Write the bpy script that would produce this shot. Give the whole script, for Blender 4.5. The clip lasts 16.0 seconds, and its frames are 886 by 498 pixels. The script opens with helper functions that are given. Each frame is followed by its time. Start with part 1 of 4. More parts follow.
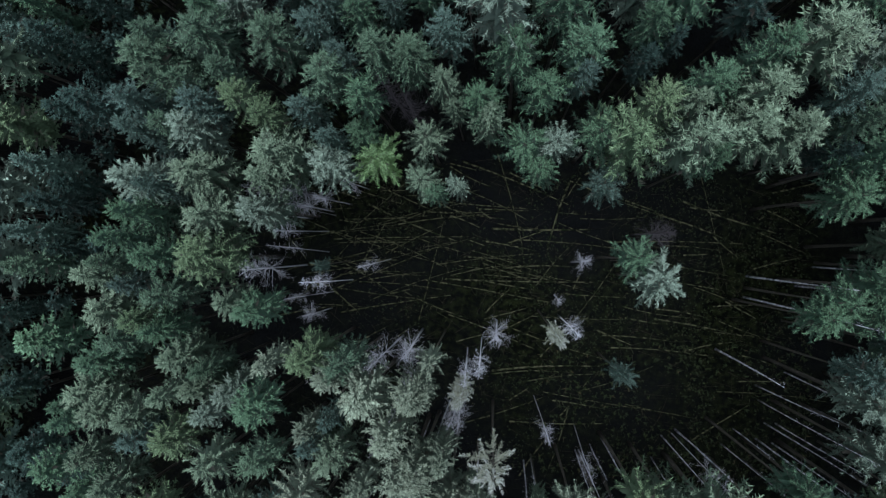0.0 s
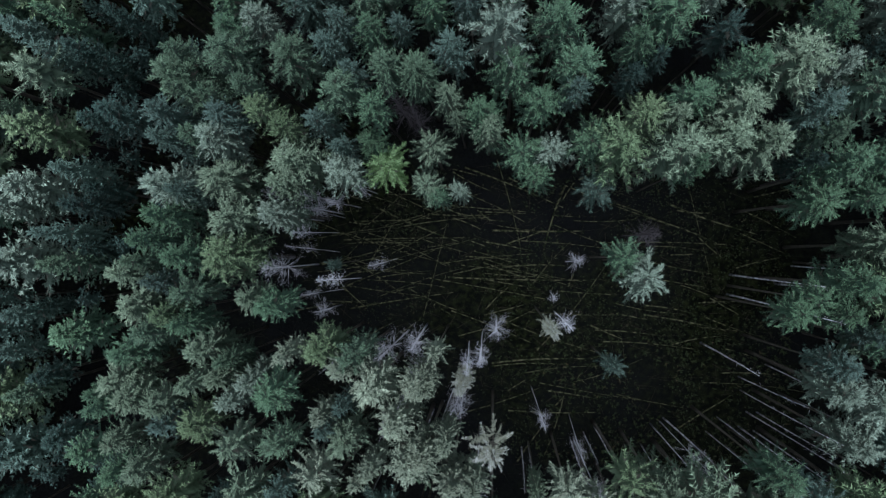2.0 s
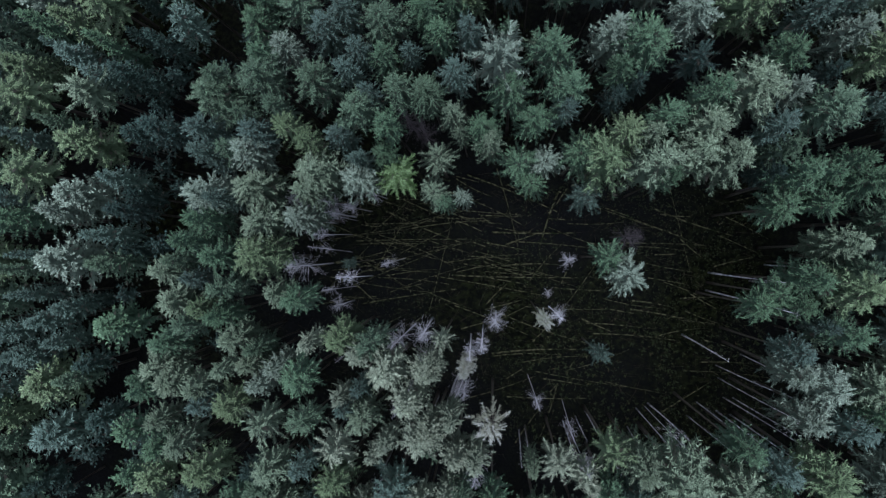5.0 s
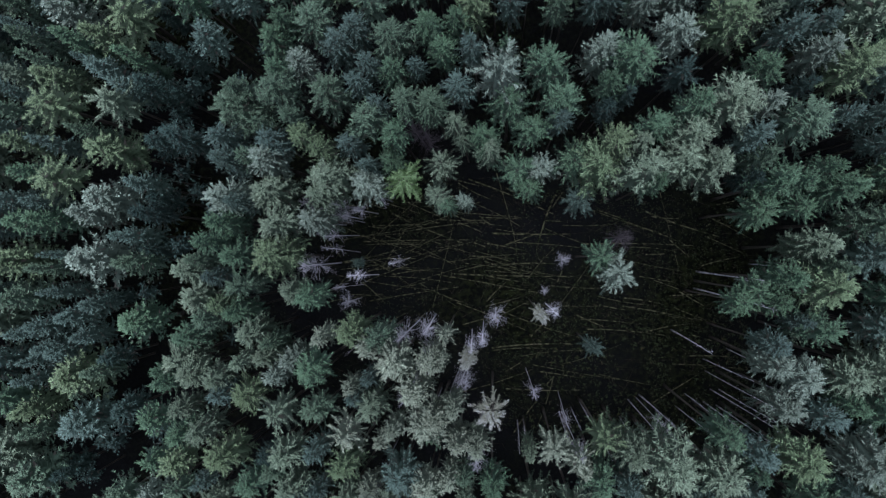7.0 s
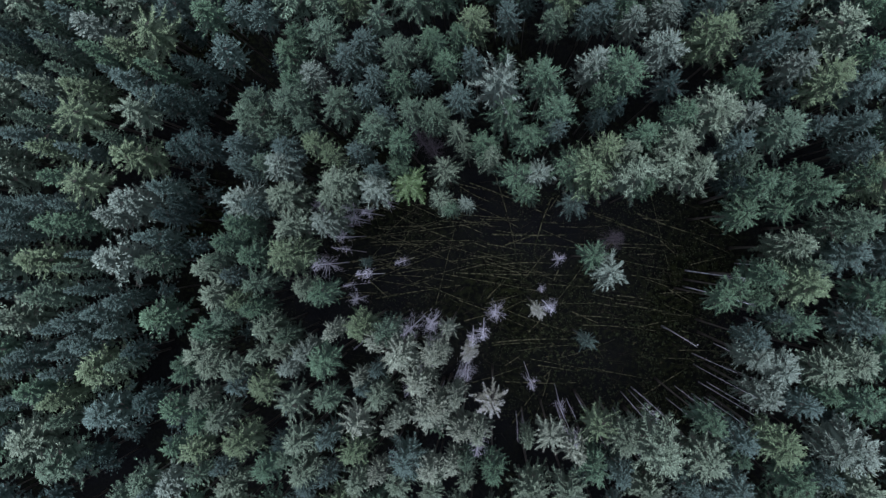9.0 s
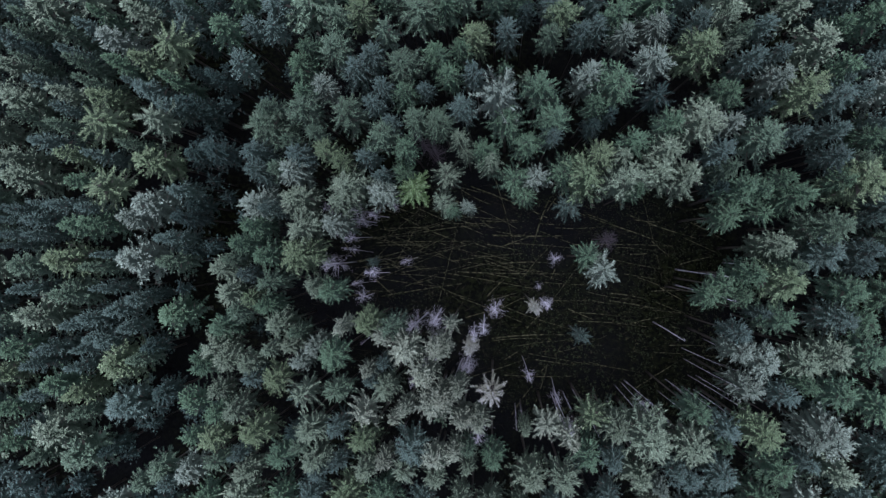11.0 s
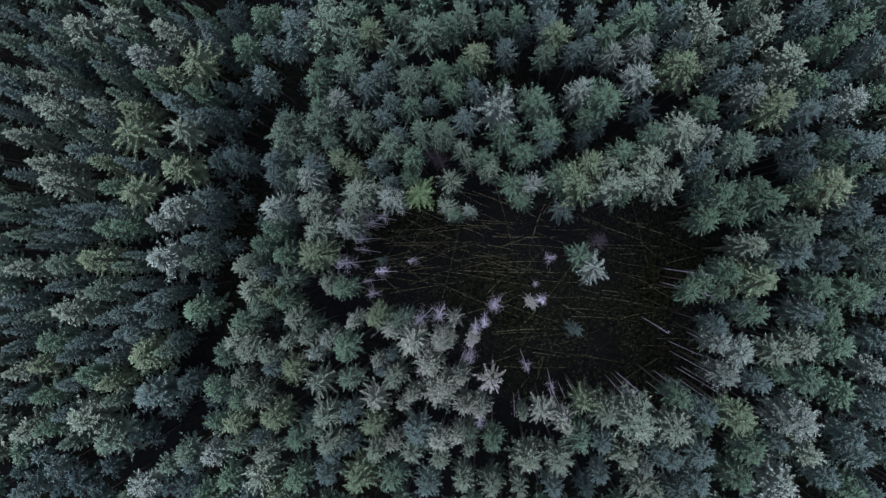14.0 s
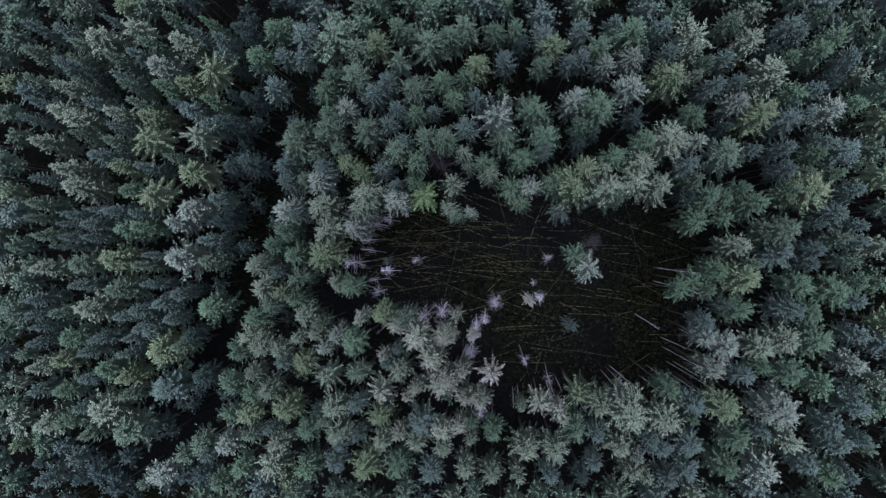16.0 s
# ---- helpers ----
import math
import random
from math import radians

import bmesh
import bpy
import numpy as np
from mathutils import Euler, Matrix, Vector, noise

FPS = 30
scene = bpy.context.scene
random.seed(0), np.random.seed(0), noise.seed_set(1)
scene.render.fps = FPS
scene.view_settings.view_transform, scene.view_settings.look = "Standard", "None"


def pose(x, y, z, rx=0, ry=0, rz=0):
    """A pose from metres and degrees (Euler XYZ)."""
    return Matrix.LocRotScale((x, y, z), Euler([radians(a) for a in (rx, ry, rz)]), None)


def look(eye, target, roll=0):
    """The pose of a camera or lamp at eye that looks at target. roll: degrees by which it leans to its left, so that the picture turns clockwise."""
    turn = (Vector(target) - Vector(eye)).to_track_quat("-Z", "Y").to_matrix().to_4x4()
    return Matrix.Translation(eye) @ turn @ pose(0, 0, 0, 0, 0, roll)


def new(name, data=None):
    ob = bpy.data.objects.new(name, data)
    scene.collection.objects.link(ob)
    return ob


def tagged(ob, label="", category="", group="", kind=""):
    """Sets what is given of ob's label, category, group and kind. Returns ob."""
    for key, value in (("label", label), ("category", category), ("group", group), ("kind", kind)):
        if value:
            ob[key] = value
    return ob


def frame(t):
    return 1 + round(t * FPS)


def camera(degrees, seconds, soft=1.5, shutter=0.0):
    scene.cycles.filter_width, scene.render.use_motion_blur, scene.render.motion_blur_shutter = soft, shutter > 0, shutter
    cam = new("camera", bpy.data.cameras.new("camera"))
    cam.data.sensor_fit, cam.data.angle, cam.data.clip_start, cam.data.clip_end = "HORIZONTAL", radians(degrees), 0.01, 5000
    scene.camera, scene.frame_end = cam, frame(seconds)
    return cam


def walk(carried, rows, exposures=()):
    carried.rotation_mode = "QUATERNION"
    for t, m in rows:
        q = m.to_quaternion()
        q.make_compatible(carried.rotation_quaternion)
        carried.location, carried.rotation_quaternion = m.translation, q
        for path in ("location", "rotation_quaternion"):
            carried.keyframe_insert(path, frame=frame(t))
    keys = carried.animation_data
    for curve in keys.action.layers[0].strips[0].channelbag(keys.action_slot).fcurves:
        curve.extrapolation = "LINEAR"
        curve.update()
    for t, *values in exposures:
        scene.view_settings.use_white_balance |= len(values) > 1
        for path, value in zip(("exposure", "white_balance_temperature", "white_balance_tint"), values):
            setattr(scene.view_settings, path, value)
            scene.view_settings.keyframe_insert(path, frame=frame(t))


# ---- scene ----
cam = camera(73.5, 16.0, soft=1.3)
# a drone that climbs straight up at two metres a second and looks down, tilted five degrees to the west
EYE, CLIMB, TILT = 59.0, 2.0, 4.9
walk(cam, [(t, pose(0.008 * t, 0.012 * t, EYE + CLIMB * t, 0, TILT, -0.0074 * t * t / 16)) for t in (0, 1, 2, 4, 6, 8, 10, 12, 14, 15, 16)],
     [(0, 0.42, 6400, 7), (5, 0.42, 6330, 15), (16, 0.42, 6230, 32)])

# ---- light: a dim overcast evening ----
world = bpy.data.worlds.new("overcast_sky")
scene.world = world
world.use_nodes = True
wn, wl = world.node_tree.nodes, world.node_tree.links
sky = wn.new("ShaderNodeTexSky")
sky.sky_type, sky.sun_disc = "NISHITA", False
sky.sun_elevation, sky.sun_rotation = radians(72), radians(-35)
sky.air_density, sky.dust_density, sky.ozone_density = 1.0, 1.0, 1.5
wl.new(sky.outputs["Color"], wn["Background"].inputs["Color"])
wn["Background"].inputs["Strength"].default_value = 0.06
sun = new("sun", bpy.data.lights.new("sun", "SUN"))
sun.data.energy, sun.data.angle, sun.data.color = 3.1, radians(120), (0.88, 1.0, 1.09)
sun.matrix_world = look((-6, 12, 75), (0, 0, 0))


# ---- materials ----
def material(name, rough):
    m = bpy.data.materials.new(name)
    m.use_nodes = True
    n, l = m.node_tree.nodes, m.node_tree.links
    b = n["Principled BSDF"]
    b.inputs["Roughness"].default_value = rough
    b.inputs["Specular IOR Level"].default_value = 0.08
    return m, n, l, b


def arith(n, l, op, a, b):
    node = n.new("ShaderNodeMath")
    node.operation = op
    for i, v in enumerate((a, b)):
        if isinstance(v, (int, float)):
            node.inputs[i].default_value = v
        else:
            l.new(v, node.inputs[i])
    return node.outputs[0]


def spread(n, l, v, lo, hi):
    node = n.new("ShaderNodeMapRange")
    node.inputs[3].default_value, node.inputs[4].default_value = lo, hi
    l.new(v, node.inputs[0])
    return node.outputs[0]


def noise_node(n, l, scale, detail=4, coord="Object", stretch=None):
    tc = n.new("ShaderNodeTexCoord")
    out = tc.outputs[coord]
    if stretch:
        mp = n.new("ShaderNodeMapping")
        mp.inputs["Scale"].default_value = stretch
        l.new(out, mp.inputs[0])
        out = mp.outputs[0]
    t = n.new("ShaderNodeTexNoise")
    t.inputs["Scale"].default_value, t.inputs["Detail"].default_value = scale, detail
    l.new(out, t.inputs["Vector"])
    return t.outputs["Fac"]


def blend(n, l, fac, a, b):
    node = n.new("ShaderNodeMix")
    node.data_type = "RGBA"
    for sock, v in ((node.inputs[0], fac), (node.inputs[6], a), (node.inputs[7], b)):
        if isinstance(v, (int, float)):
            sock.default_value = v
        elif isinstance(v, tuple):
            sock.default_value = (*v, 1)
        else:
            l.new(v, sock)
    return node.outputs[2]


def foliage(name, low, high, twig=(0.06, 0.055, 0.045)):
    """Needles: each spray has its own shade between two tones, with a few bare brown ones; trees differ a little."""
    m, n, l, b = material(name, 0.6)
    geo, info = n.new("ShaderNodeNewGeometry"), n.new("ShaderNodeObjectInfo")
    isl = geo.outputs["Random Per Island"]
    patch = spread(n, l, noise_node(n, l, 0.9, 3), 0.6, 1.0)
    tuft = spread(n, l, noise_node(n, l, 7.0, 3), -0.2, 1.8)
    fac = arith(n, l, "MULTIPLY", arith(n, l, "MULTIPLY", spread(n, l, arith(n, l, "POWER", isl, 1.8), 0.1, 1.0), patch), tuft)
    col = blend(n, l, fac, low, high)
    bare = arith(n, l, "GREATER_THAN", arith(n, l, "FRACT", arith(n, l, "MULTIPLY", isl, 37.7), 0.0), 0.95)
    col = blend(n, l, bare, col, twig)
    hsv = n.new("ShaderNodeHueSaturation")
    l.new(col, hsv.inputs["Color"])
    l.new(spread(n, l, info.outputs["Random"], 0.492, 0.508), hsv.inputs["Hue"])
    l.new(spread(n, l, arith(n, l, "FRACT", arith(n, l, "MULTIPLY", info.outputs["Random"], 7.3), 0.0), 0.86, 1.15), hsv.inputs["Value"])
    l.new(hsv.outputs[0], b.inputs["Base Color"])
    b.inputs["Specular IOR Level"].default_value = 0.15
    return m


def bark(name, a, b_, moss, amount, scale=3.0, hard=0.4):
    m, n, l, b = material(name, 0.85)
    grain = noise_node(n, l, scale, 6, stretch=(3, 3, 0.5) if hard < 1 else None)
    col = blend(n, l, spread(n, l, grain, -hard, 1 + hard), a, b_)
    patch = spread(n, l, noise_node(n, l, 0.7, 5), -1.6 + amount * 2, 0.6 + amount * 2)
    col = blend(n, l, patch, col, moss)
    l.new(col, b.inputs["Base Color"])
    bump = n.new("ShaderNodeBump")
    bump.inputs["Strength"].default_value, bump.inputs["Distance"].default_value = 0.6, 0.03
    l.new(noise_node(n, l, 14, 5, stretch=(3, 3, 0.6)), bump.inputs["Height"])
    l.new(bump.outputs[0], b.inputs["Normal"])
    return m


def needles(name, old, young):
    """Two materials for one tree: the old needles near the stem, darkened for shade inside the crown, and this year's
    lighter shoots at the ends of the limbs, brightened as if lit.
    """
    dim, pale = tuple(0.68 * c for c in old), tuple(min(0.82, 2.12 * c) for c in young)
    return foliage(name + "_old_shaded", dim, old), foliage(name + "_young_lit", tuple(0.36 * c for c in young), pale)


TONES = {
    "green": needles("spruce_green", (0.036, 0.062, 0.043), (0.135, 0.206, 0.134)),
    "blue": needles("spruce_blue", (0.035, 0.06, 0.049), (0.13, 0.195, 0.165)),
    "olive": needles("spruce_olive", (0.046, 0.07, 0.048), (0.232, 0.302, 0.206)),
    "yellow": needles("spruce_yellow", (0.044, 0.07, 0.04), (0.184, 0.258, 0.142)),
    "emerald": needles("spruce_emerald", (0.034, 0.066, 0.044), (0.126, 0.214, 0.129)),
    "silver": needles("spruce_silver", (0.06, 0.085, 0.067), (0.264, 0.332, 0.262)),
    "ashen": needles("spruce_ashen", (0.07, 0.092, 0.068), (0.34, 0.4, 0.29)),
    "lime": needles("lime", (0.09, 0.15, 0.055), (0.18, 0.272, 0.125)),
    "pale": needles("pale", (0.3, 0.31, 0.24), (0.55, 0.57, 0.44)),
    # blue-green needles with the shade of taller neighbours put into the colour
    "dusky": needles("spruce_shaded", (0.018, 0.034, 0.029), (0.058, 0.1, 0.086)),
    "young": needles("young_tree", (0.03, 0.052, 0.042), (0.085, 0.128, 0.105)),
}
BARK = bark("spruce_bark", (0.03, 0.026, 0.022), (0.085, 0.075, 0.065), (0.035, 0.042, 0.025), 0.25)
DEADWOOD = bark("weathered_deadwood", (0.2, 0.191, 0.212), (0.48, 0.462, 0.51), (0.2, 0.19, 0.19), 0.15)
SNAGWOOD = bark("bleached_trunk", (0.05, 0.048, 0.054), (0.6, 0.58, 0.635), (0.09, 0.085, 0.08), 0.22, 2.2, 1.6)
DARKWOOD = bark("brown_deadwood", (0.036, 0.031, 0.035), (0.092, 0.078, 0.086), (0.05, 0.043, 0.044), 0.15)
BLEACHED = bark("bleached_deadwood", (0.4, 0.385, 0.43), (0.72, 0.7, 0.76), (0.34, 0.33, 0.34), 0.1)
LOGWOOD = bark("mossy_log", (0.005, 0.005, 0.004), (0.165, 0.152, 0.094), (0.013, 0.019, 0.007), 0.45, 2.2, 3.4)
TWIGS = bark("fallen_twigs", (0.012, 0.01, 0.008), (0.05, 0.042, 0.03), (0.02, 0.024, 0.01), 0.25)


def ground_material():
    m, n, l, b = material("forest_floor", 0.95)
    # near-black tones: part of the shade under the trees is in the colour
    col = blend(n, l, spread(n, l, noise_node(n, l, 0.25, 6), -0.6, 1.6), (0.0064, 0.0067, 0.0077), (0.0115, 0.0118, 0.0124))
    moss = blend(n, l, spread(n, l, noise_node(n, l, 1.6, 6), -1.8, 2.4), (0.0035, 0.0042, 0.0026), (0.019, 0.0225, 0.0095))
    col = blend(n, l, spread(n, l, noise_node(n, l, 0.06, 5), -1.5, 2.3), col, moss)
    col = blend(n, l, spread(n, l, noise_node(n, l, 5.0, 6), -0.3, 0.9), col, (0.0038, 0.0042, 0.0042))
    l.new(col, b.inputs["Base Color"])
    b.inputs["Specular IOR Level"].default_value = 0.0
    bump = n.new("ShaderNodeBump")
    bump.inputs["Strength"].default_value, bump.inputs["Distance"].default_value = 0.8, 0.15
    l.new(noise_node(n, l, 4.0, 8), bump.inputs["Height"])
    l.new(bump.outputs[0], b.inputs["Normal"])
    return m


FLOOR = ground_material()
MOSS = foliage("undergrowth_leaves", (0.01, 0.0135, 0.006), (0.043, 0.055, 0.021), (0.06, 0.043, 0.024))


# ---- mesh helpers ----
def mesh_of(name, verts, faces, mat, smooth=False):
    me = bpy.data.meshes.new(name)
    me.from_pydata([tuple(v) for v in verts], [], faces)
    me.materials.append(mat)
    if smooth:
        me.polygons.foreach_set("use_smooth", [True] * len(me.polygons))
    me.update()
    return me


def part(name, me, parent, label=""):
    ob = new(name, me)
    ob.parent = parent
    return tagged(ob, label)


class Soup:
    """A growing list of corners and faces."""

    def __init__(self):
        self.v, self.f, self.young = [], [], []

    def blade(self, base, way, length, width, fold, young=False, up=Vector((0, 0, 1))):
        """A spray of needles: a narrow blade, rolled a little about its own way."""
        side = way.cross(up)
        side = side.normalized() if side.length > 1e-4 else Vector((1, 0, 0))
        side = (side + side.cross(way) * fold).normalized() * width
        k = len(self.v)
        self.v += [base + side, base - side, base + way * length]
        self.f.append((k, k + 1, k + 2))
        self.young.append(young)

    def spike(self, a, b, r, n=3):
        """A thin tapering stick."""
        way = (b - a).normalized()
        p = way.orthogonal().normalized()
        q = way.cross(p)
        k = len(self.v)
        for i in range(n):
            w = 2 * math.pi * i / n
            self.v.append(a + (p * math.cos(w) + q * math.sin(w)) * r)
        self.v.append(b)
        self.f += [(k + i, k + (i + 1) % n, k + n) for i in range(n)]

    def tube(self, points, radii, n=7, cap=True):
        """A round bar through the points."""
        k, m = len(self.v), len(points)
        for j, (c, r) in enumerate(zip(points, radii)):
            way = (points[min(j + 1, m - 1)] - points[max(j - 1, 0)]).normalized()
            p = way.cross(Vector((0.31, 0.2, 0.93)) if abs(way.z) < 0.9 else Vector((1, 0, 0))).normalized()
            q = way.cross(p)
            for i in range(n):
                w = 2 * math.pi * i / n
                self.v.append(c + (p * math.cos(w) + q * math.sin(w)) * r)
        for j in range(m - 1):
            for i in range(n):
                a, b = k + j * n + i, k + j * n + (i + 1) % n
                self.f.append((a, b, b + n, a + n))
        if cap:
            self.f += [tuple(k + i for i in reversed(range(n))), tuple(k + (m - 1) * n + i for i in range(n))]


TALL, WIDE = 22.0, 2.0


def frond(s, wood, rng, z, azimuth, length, rise, curl, dense, fine, shade_reach=0.0):
    """One limb: side sprays that grow forward and hang a little, and short shoots that stand up along it."""
    out = Vector((math.cos(azimuth), math.sin(azimuth), 0))
    across = Vector((-out.y, out.x, 0))
    bend = rng.uniform(-0.45, 0.45)

    def at(u):
        return Vector((0, 0, z)) + out * (length * u) + across * (bend * length * u * u) + Vector((0, 0, length * (rise * u + curl * u * u)))

    if length > 1.0:
        wood.spike(at(0), at(0.85), 0.02 + 0.012 * length)
    n = max(3, int(dense * (3.5 + 5.5 * length)))
    for i in range(n):
        u = 0.2 + 0.8 * (i + rng.random()) / n
        base = at(u)
        slope = rise + 2 * curl * u
        for sgn in (-1, 1):
            turn = sgn * radians(rng.uniform(80, 25) - 12 * u)
            way = out * math.cos(turn) + across * math.sin(turn) + Vector((0, 0, slope * 0.7 - 0.15 + rng.uniform(-0.35, 0.45)))
            tl = (0.15 + 0.165 * length * (1.15 - 0.85 * u)) * rng.uniform(0.6, 1.3)
            # sprays nearer the stem mostly get the tone darkened for shade
            s.blade(base, way.normalized(), tl, (0.015 + tl * 0.062) * fine * rng.uniform(0.8, 1.25), sgn * rng.uniform(-0.2, 0.9), u + rng.uniform(-0.35, 0.35) > shade_reach)
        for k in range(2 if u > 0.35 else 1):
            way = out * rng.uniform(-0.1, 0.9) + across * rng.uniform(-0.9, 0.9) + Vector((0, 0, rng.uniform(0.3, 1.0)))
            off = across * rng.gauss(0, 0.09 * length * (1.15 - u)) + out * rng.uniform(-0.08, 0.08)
            s.blade(base + off, way.normalized(), rng.uniform(0.13, 0.32), 0.021 * fine, rng.uniform(-0.8, 0.8), u + rng.uniform(-0.3, 0.2) > shade_reach - 0.1)
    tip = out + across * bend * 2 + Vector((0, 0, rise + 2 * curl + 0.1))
    s.blade(at(0.94), tip.normalized(), 0.14 + 0.08 * length, 0.032 * fine, 0.4, shade_reach < 0.95)


def spire_crown(seed, step=0.36, per=(5, 7), dense=1.0, fine=1.0, long=8.0, swell=0.45, power=0.7, rough=0.2, shed=0.0, core=5):
    """A spruce of a dense stand: whorls of limbs that widen below the tip into a narrow column."""
    rng, s, wood = random.Random(seed), Soup(), Soup()
    z, lean = TALL - 0.2, rng.uniform(0, 6.28)
    while z > TALL - long:
        u = (TALL - z) / long
        reach = WIDE * (0.1 + 0.82 * min(1.0, u / swell) ** power + 0.08 * u) * (1 if u < 0.8 else 1 - 1.2 * (u - 0.8))
        for k in range(rng.randint(*per) - (2 if u < 0.06 else 0)):
            if rng.random() < shed:
                continue
            a = lean + k * 6.283 / per[1] + rng.uniform(-0.5, 0.5)
            lop = 1 + 0.13 * math.sin(a * 2 + seed) + rng.uniform(-rough * 1.8, rough)
            # the share of shade-darkened needles grows down the crown
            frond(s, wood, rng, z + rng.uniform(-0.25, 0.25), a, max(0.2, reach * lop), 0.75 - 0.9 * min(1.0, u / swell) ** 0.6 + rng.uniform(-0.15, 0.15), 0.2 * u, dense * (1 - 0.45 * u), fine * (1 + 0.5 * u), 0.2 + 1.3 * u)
        # broad darkened blades, added close to the stem, keep light out of the crown
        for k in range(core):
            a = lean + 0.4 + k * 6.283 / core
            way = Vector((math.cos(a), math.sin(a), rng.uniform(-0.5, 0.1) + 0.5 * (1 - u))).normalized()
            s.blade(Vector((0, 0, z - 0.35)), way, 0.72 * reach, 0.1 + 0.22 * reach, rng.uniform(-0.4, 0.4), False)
        lean += 2.4
        z -= step * rng.uniform(0.75, 1.25) * (0.8 + 1.2 * u)
    for k in range(7):
        w = Vector((rng.uniform(-0.4, 0.4), rng.uniform(-0.4, 0.4), 1)).normalized()
        s.blade(Vector((0, 0, TALL - 0.5 + 0.08 * k)), w, 0.3, 0.05, 0.4, True)
    return s, wood


def tiered_crown(seed, tiers=8, boughs=7):
    """A distant spruce: tiers of broad hanging boughs that widen downwards."""
    rng, s, wood = random.Random(seed), Soup(), Soup()
    for t in range(tiers):
        u = (t + 0.4) / tiers
        z = TALL - 1.0 - 15.0 * u
        for k in range(boughs):
            a = (k + 0.5 * (t % 2) + rng.uniform(-0.3, 0.3)) * 6.283 / boughs
            way = Vector((math.cos(a), math.sin(a), -0.55 + 0.5 * (1 - u)))
            s.blade(Vector((0, 0, z + rng.uniform(0, 0.8))) + way * 0.1, way.normalized(), WIDE * (0.25 + 0.85 * u) * rng.uniform(0.8, 1.2), 0.3 + 0.55 * u, rng.uniform(-0.4, 0.4), rng.random() < 0.5)
    return s, wood


def bare_crown(seed, long=6.0, count=64):
    """Leafless limbs with twigs."""
    rng, wood = random.Random(seed), Soup()
    for c in range(count):
        u = (c + rng.random()) / count
        z = TALL - 0.2 - long * u
        a = rng.uniform(0, 6.283)
        l = WIDE * (0.12 + 0.9 * u ** 0.7) * rng.uniform(0.6, 1.15)
        out = Vector((math.cos(a), math.sin(a), 0))
        start = Vector((0, 0, z))
        rise = rng.uniform(0.0, 0.7) * (1 - u) + rng.uniform(-0.25, 0.15)
        end = start + out * l + Vector((0, 0, l * rise))
        wood.spike(start, end, 0.012 + 0.008 * l)
        for k in range(9):
            f = rng.uniform(0.25, 1.0)
            p = start.lerp(end, f)
            turn = rng.choice((-1, 1)) * rng.uniform(0.5, 1.1)
            d = Vector((math.cos(a + turn), math.sin(a + turn), rng.uniform(-0.3, 0.5)))
            wood.spike(p, p + d * l * rng.uniform(0.15, 0.45), 0.008)
    return wood


def stem(seed, radius=0.17, top=TALL):
    rng, s = random.Random(seed), Soup()
    pts, rad = [], []
    for i in range(7):
        u = i / 6
        pts.append(Vector((0.12 * math.sin(2.2 * u + seed) * u, 0.12 * math.cos(1.7 * u + seed) * u - 0.12 * u * math.cos(seed), -0.4 + (top + 0.3) * u)))
        rad.append(radius * (1.25 if i == 0 else 1.0) * (1 - 0.86 * u) + 0.008)
    s.tube(pts, rad, 7)
    return s


FORMS = {
    "spire": [spire_crown(11, 0.33, (7, 10), 1.28, 0.92, 6.8, 0.5, 0.62, 0.18), spire_crown(12, 0.33, (7, 10), 1.28, 0.92, 7.4, 0.55, 0.66, 0.24), spire_crown(13, 0.33, (7, 10), 1.28, 0.92, 6.2, 0.48, 0.56, 0.2),
              spire_crown(14, 0.33, (7, 10), 1.28, 0.92, 7.8, 0.58, 0.7, 0.26), spire_crown(15, 0.33, (7, 10), 1.28, 0.92, 6.6, 0.5, 0.6, 0.22, 0.08)],
    "skirted": [spire_crown(16, 0.37, (7, 10), 1.28, 0.98, 9.5, 0.5, 0.66, 0.22), spire_crown(17, 0.37, (7, 10), 1.28, 0.98, 10.5, 0.55, 0.7, 0.26), spire_crown(18, 0.37, (7, 10), 1.28, 0.98, 8.8, 0.5, 0.62, 0.28, 0.08)],
    "veiled": [spire_crown(24, 0.42, (7, 10), 1.25, 1.05, 11.5, 0.9, 0.8, 0.24), spire_crown(25, 0.42, (7, 10), 1.25, 1.05, 10.5, 0.85, 0.76, 0.28), spire_crown(26, 0.42, (7, 10), 1.25, 1.05, 12.5, 0.95, 0.82, 0.26)],
    "open": [spire_crown(21, 0.44, (6, 8), 1.6, 0.8, 5.5, 0.6, 0.5, 0.3, 0.12, 4), spire_crown(22, 0.42, (6, 9), 1.6, 0.8, 6.0, 0.55, 0.5, 0.3, 0.15, 4)],
    "starry": [spire_crown(27, 0.55, (4, 6), 1.6, 0.7, 7.5, 0.5, 0.55, 0.35, 0.15, 0)],
    "round": [spire_crown(31, 0.3, (8, 11), 1.5, 0.9, 4.8, 0.38, 0.42, 0.3), spire_crown(32, 0.3, (8, 10), 1.5, 0.9, 4.2, 0.36, 0.38, 0.36, 0.06), spire_crown(33, 0.3, (8, 11), 1.5, 0.9, 5.4, 0.4, 0.44, 0.34, 0.06)],
}
FAR_FORMS = [spire_crown(41, 0.36, (7, 9), 0.8, 1.6, 6.0, 0.5, 0.62), spire_crown(42, 0.36, (7, 9), 0.8, 1.6, 5.6, 0.48, 0.56, 0.24), spire_crown(43, 0.36, (7, 9), 0.8, 1.6, 6.4, 0.55, 0.66)]
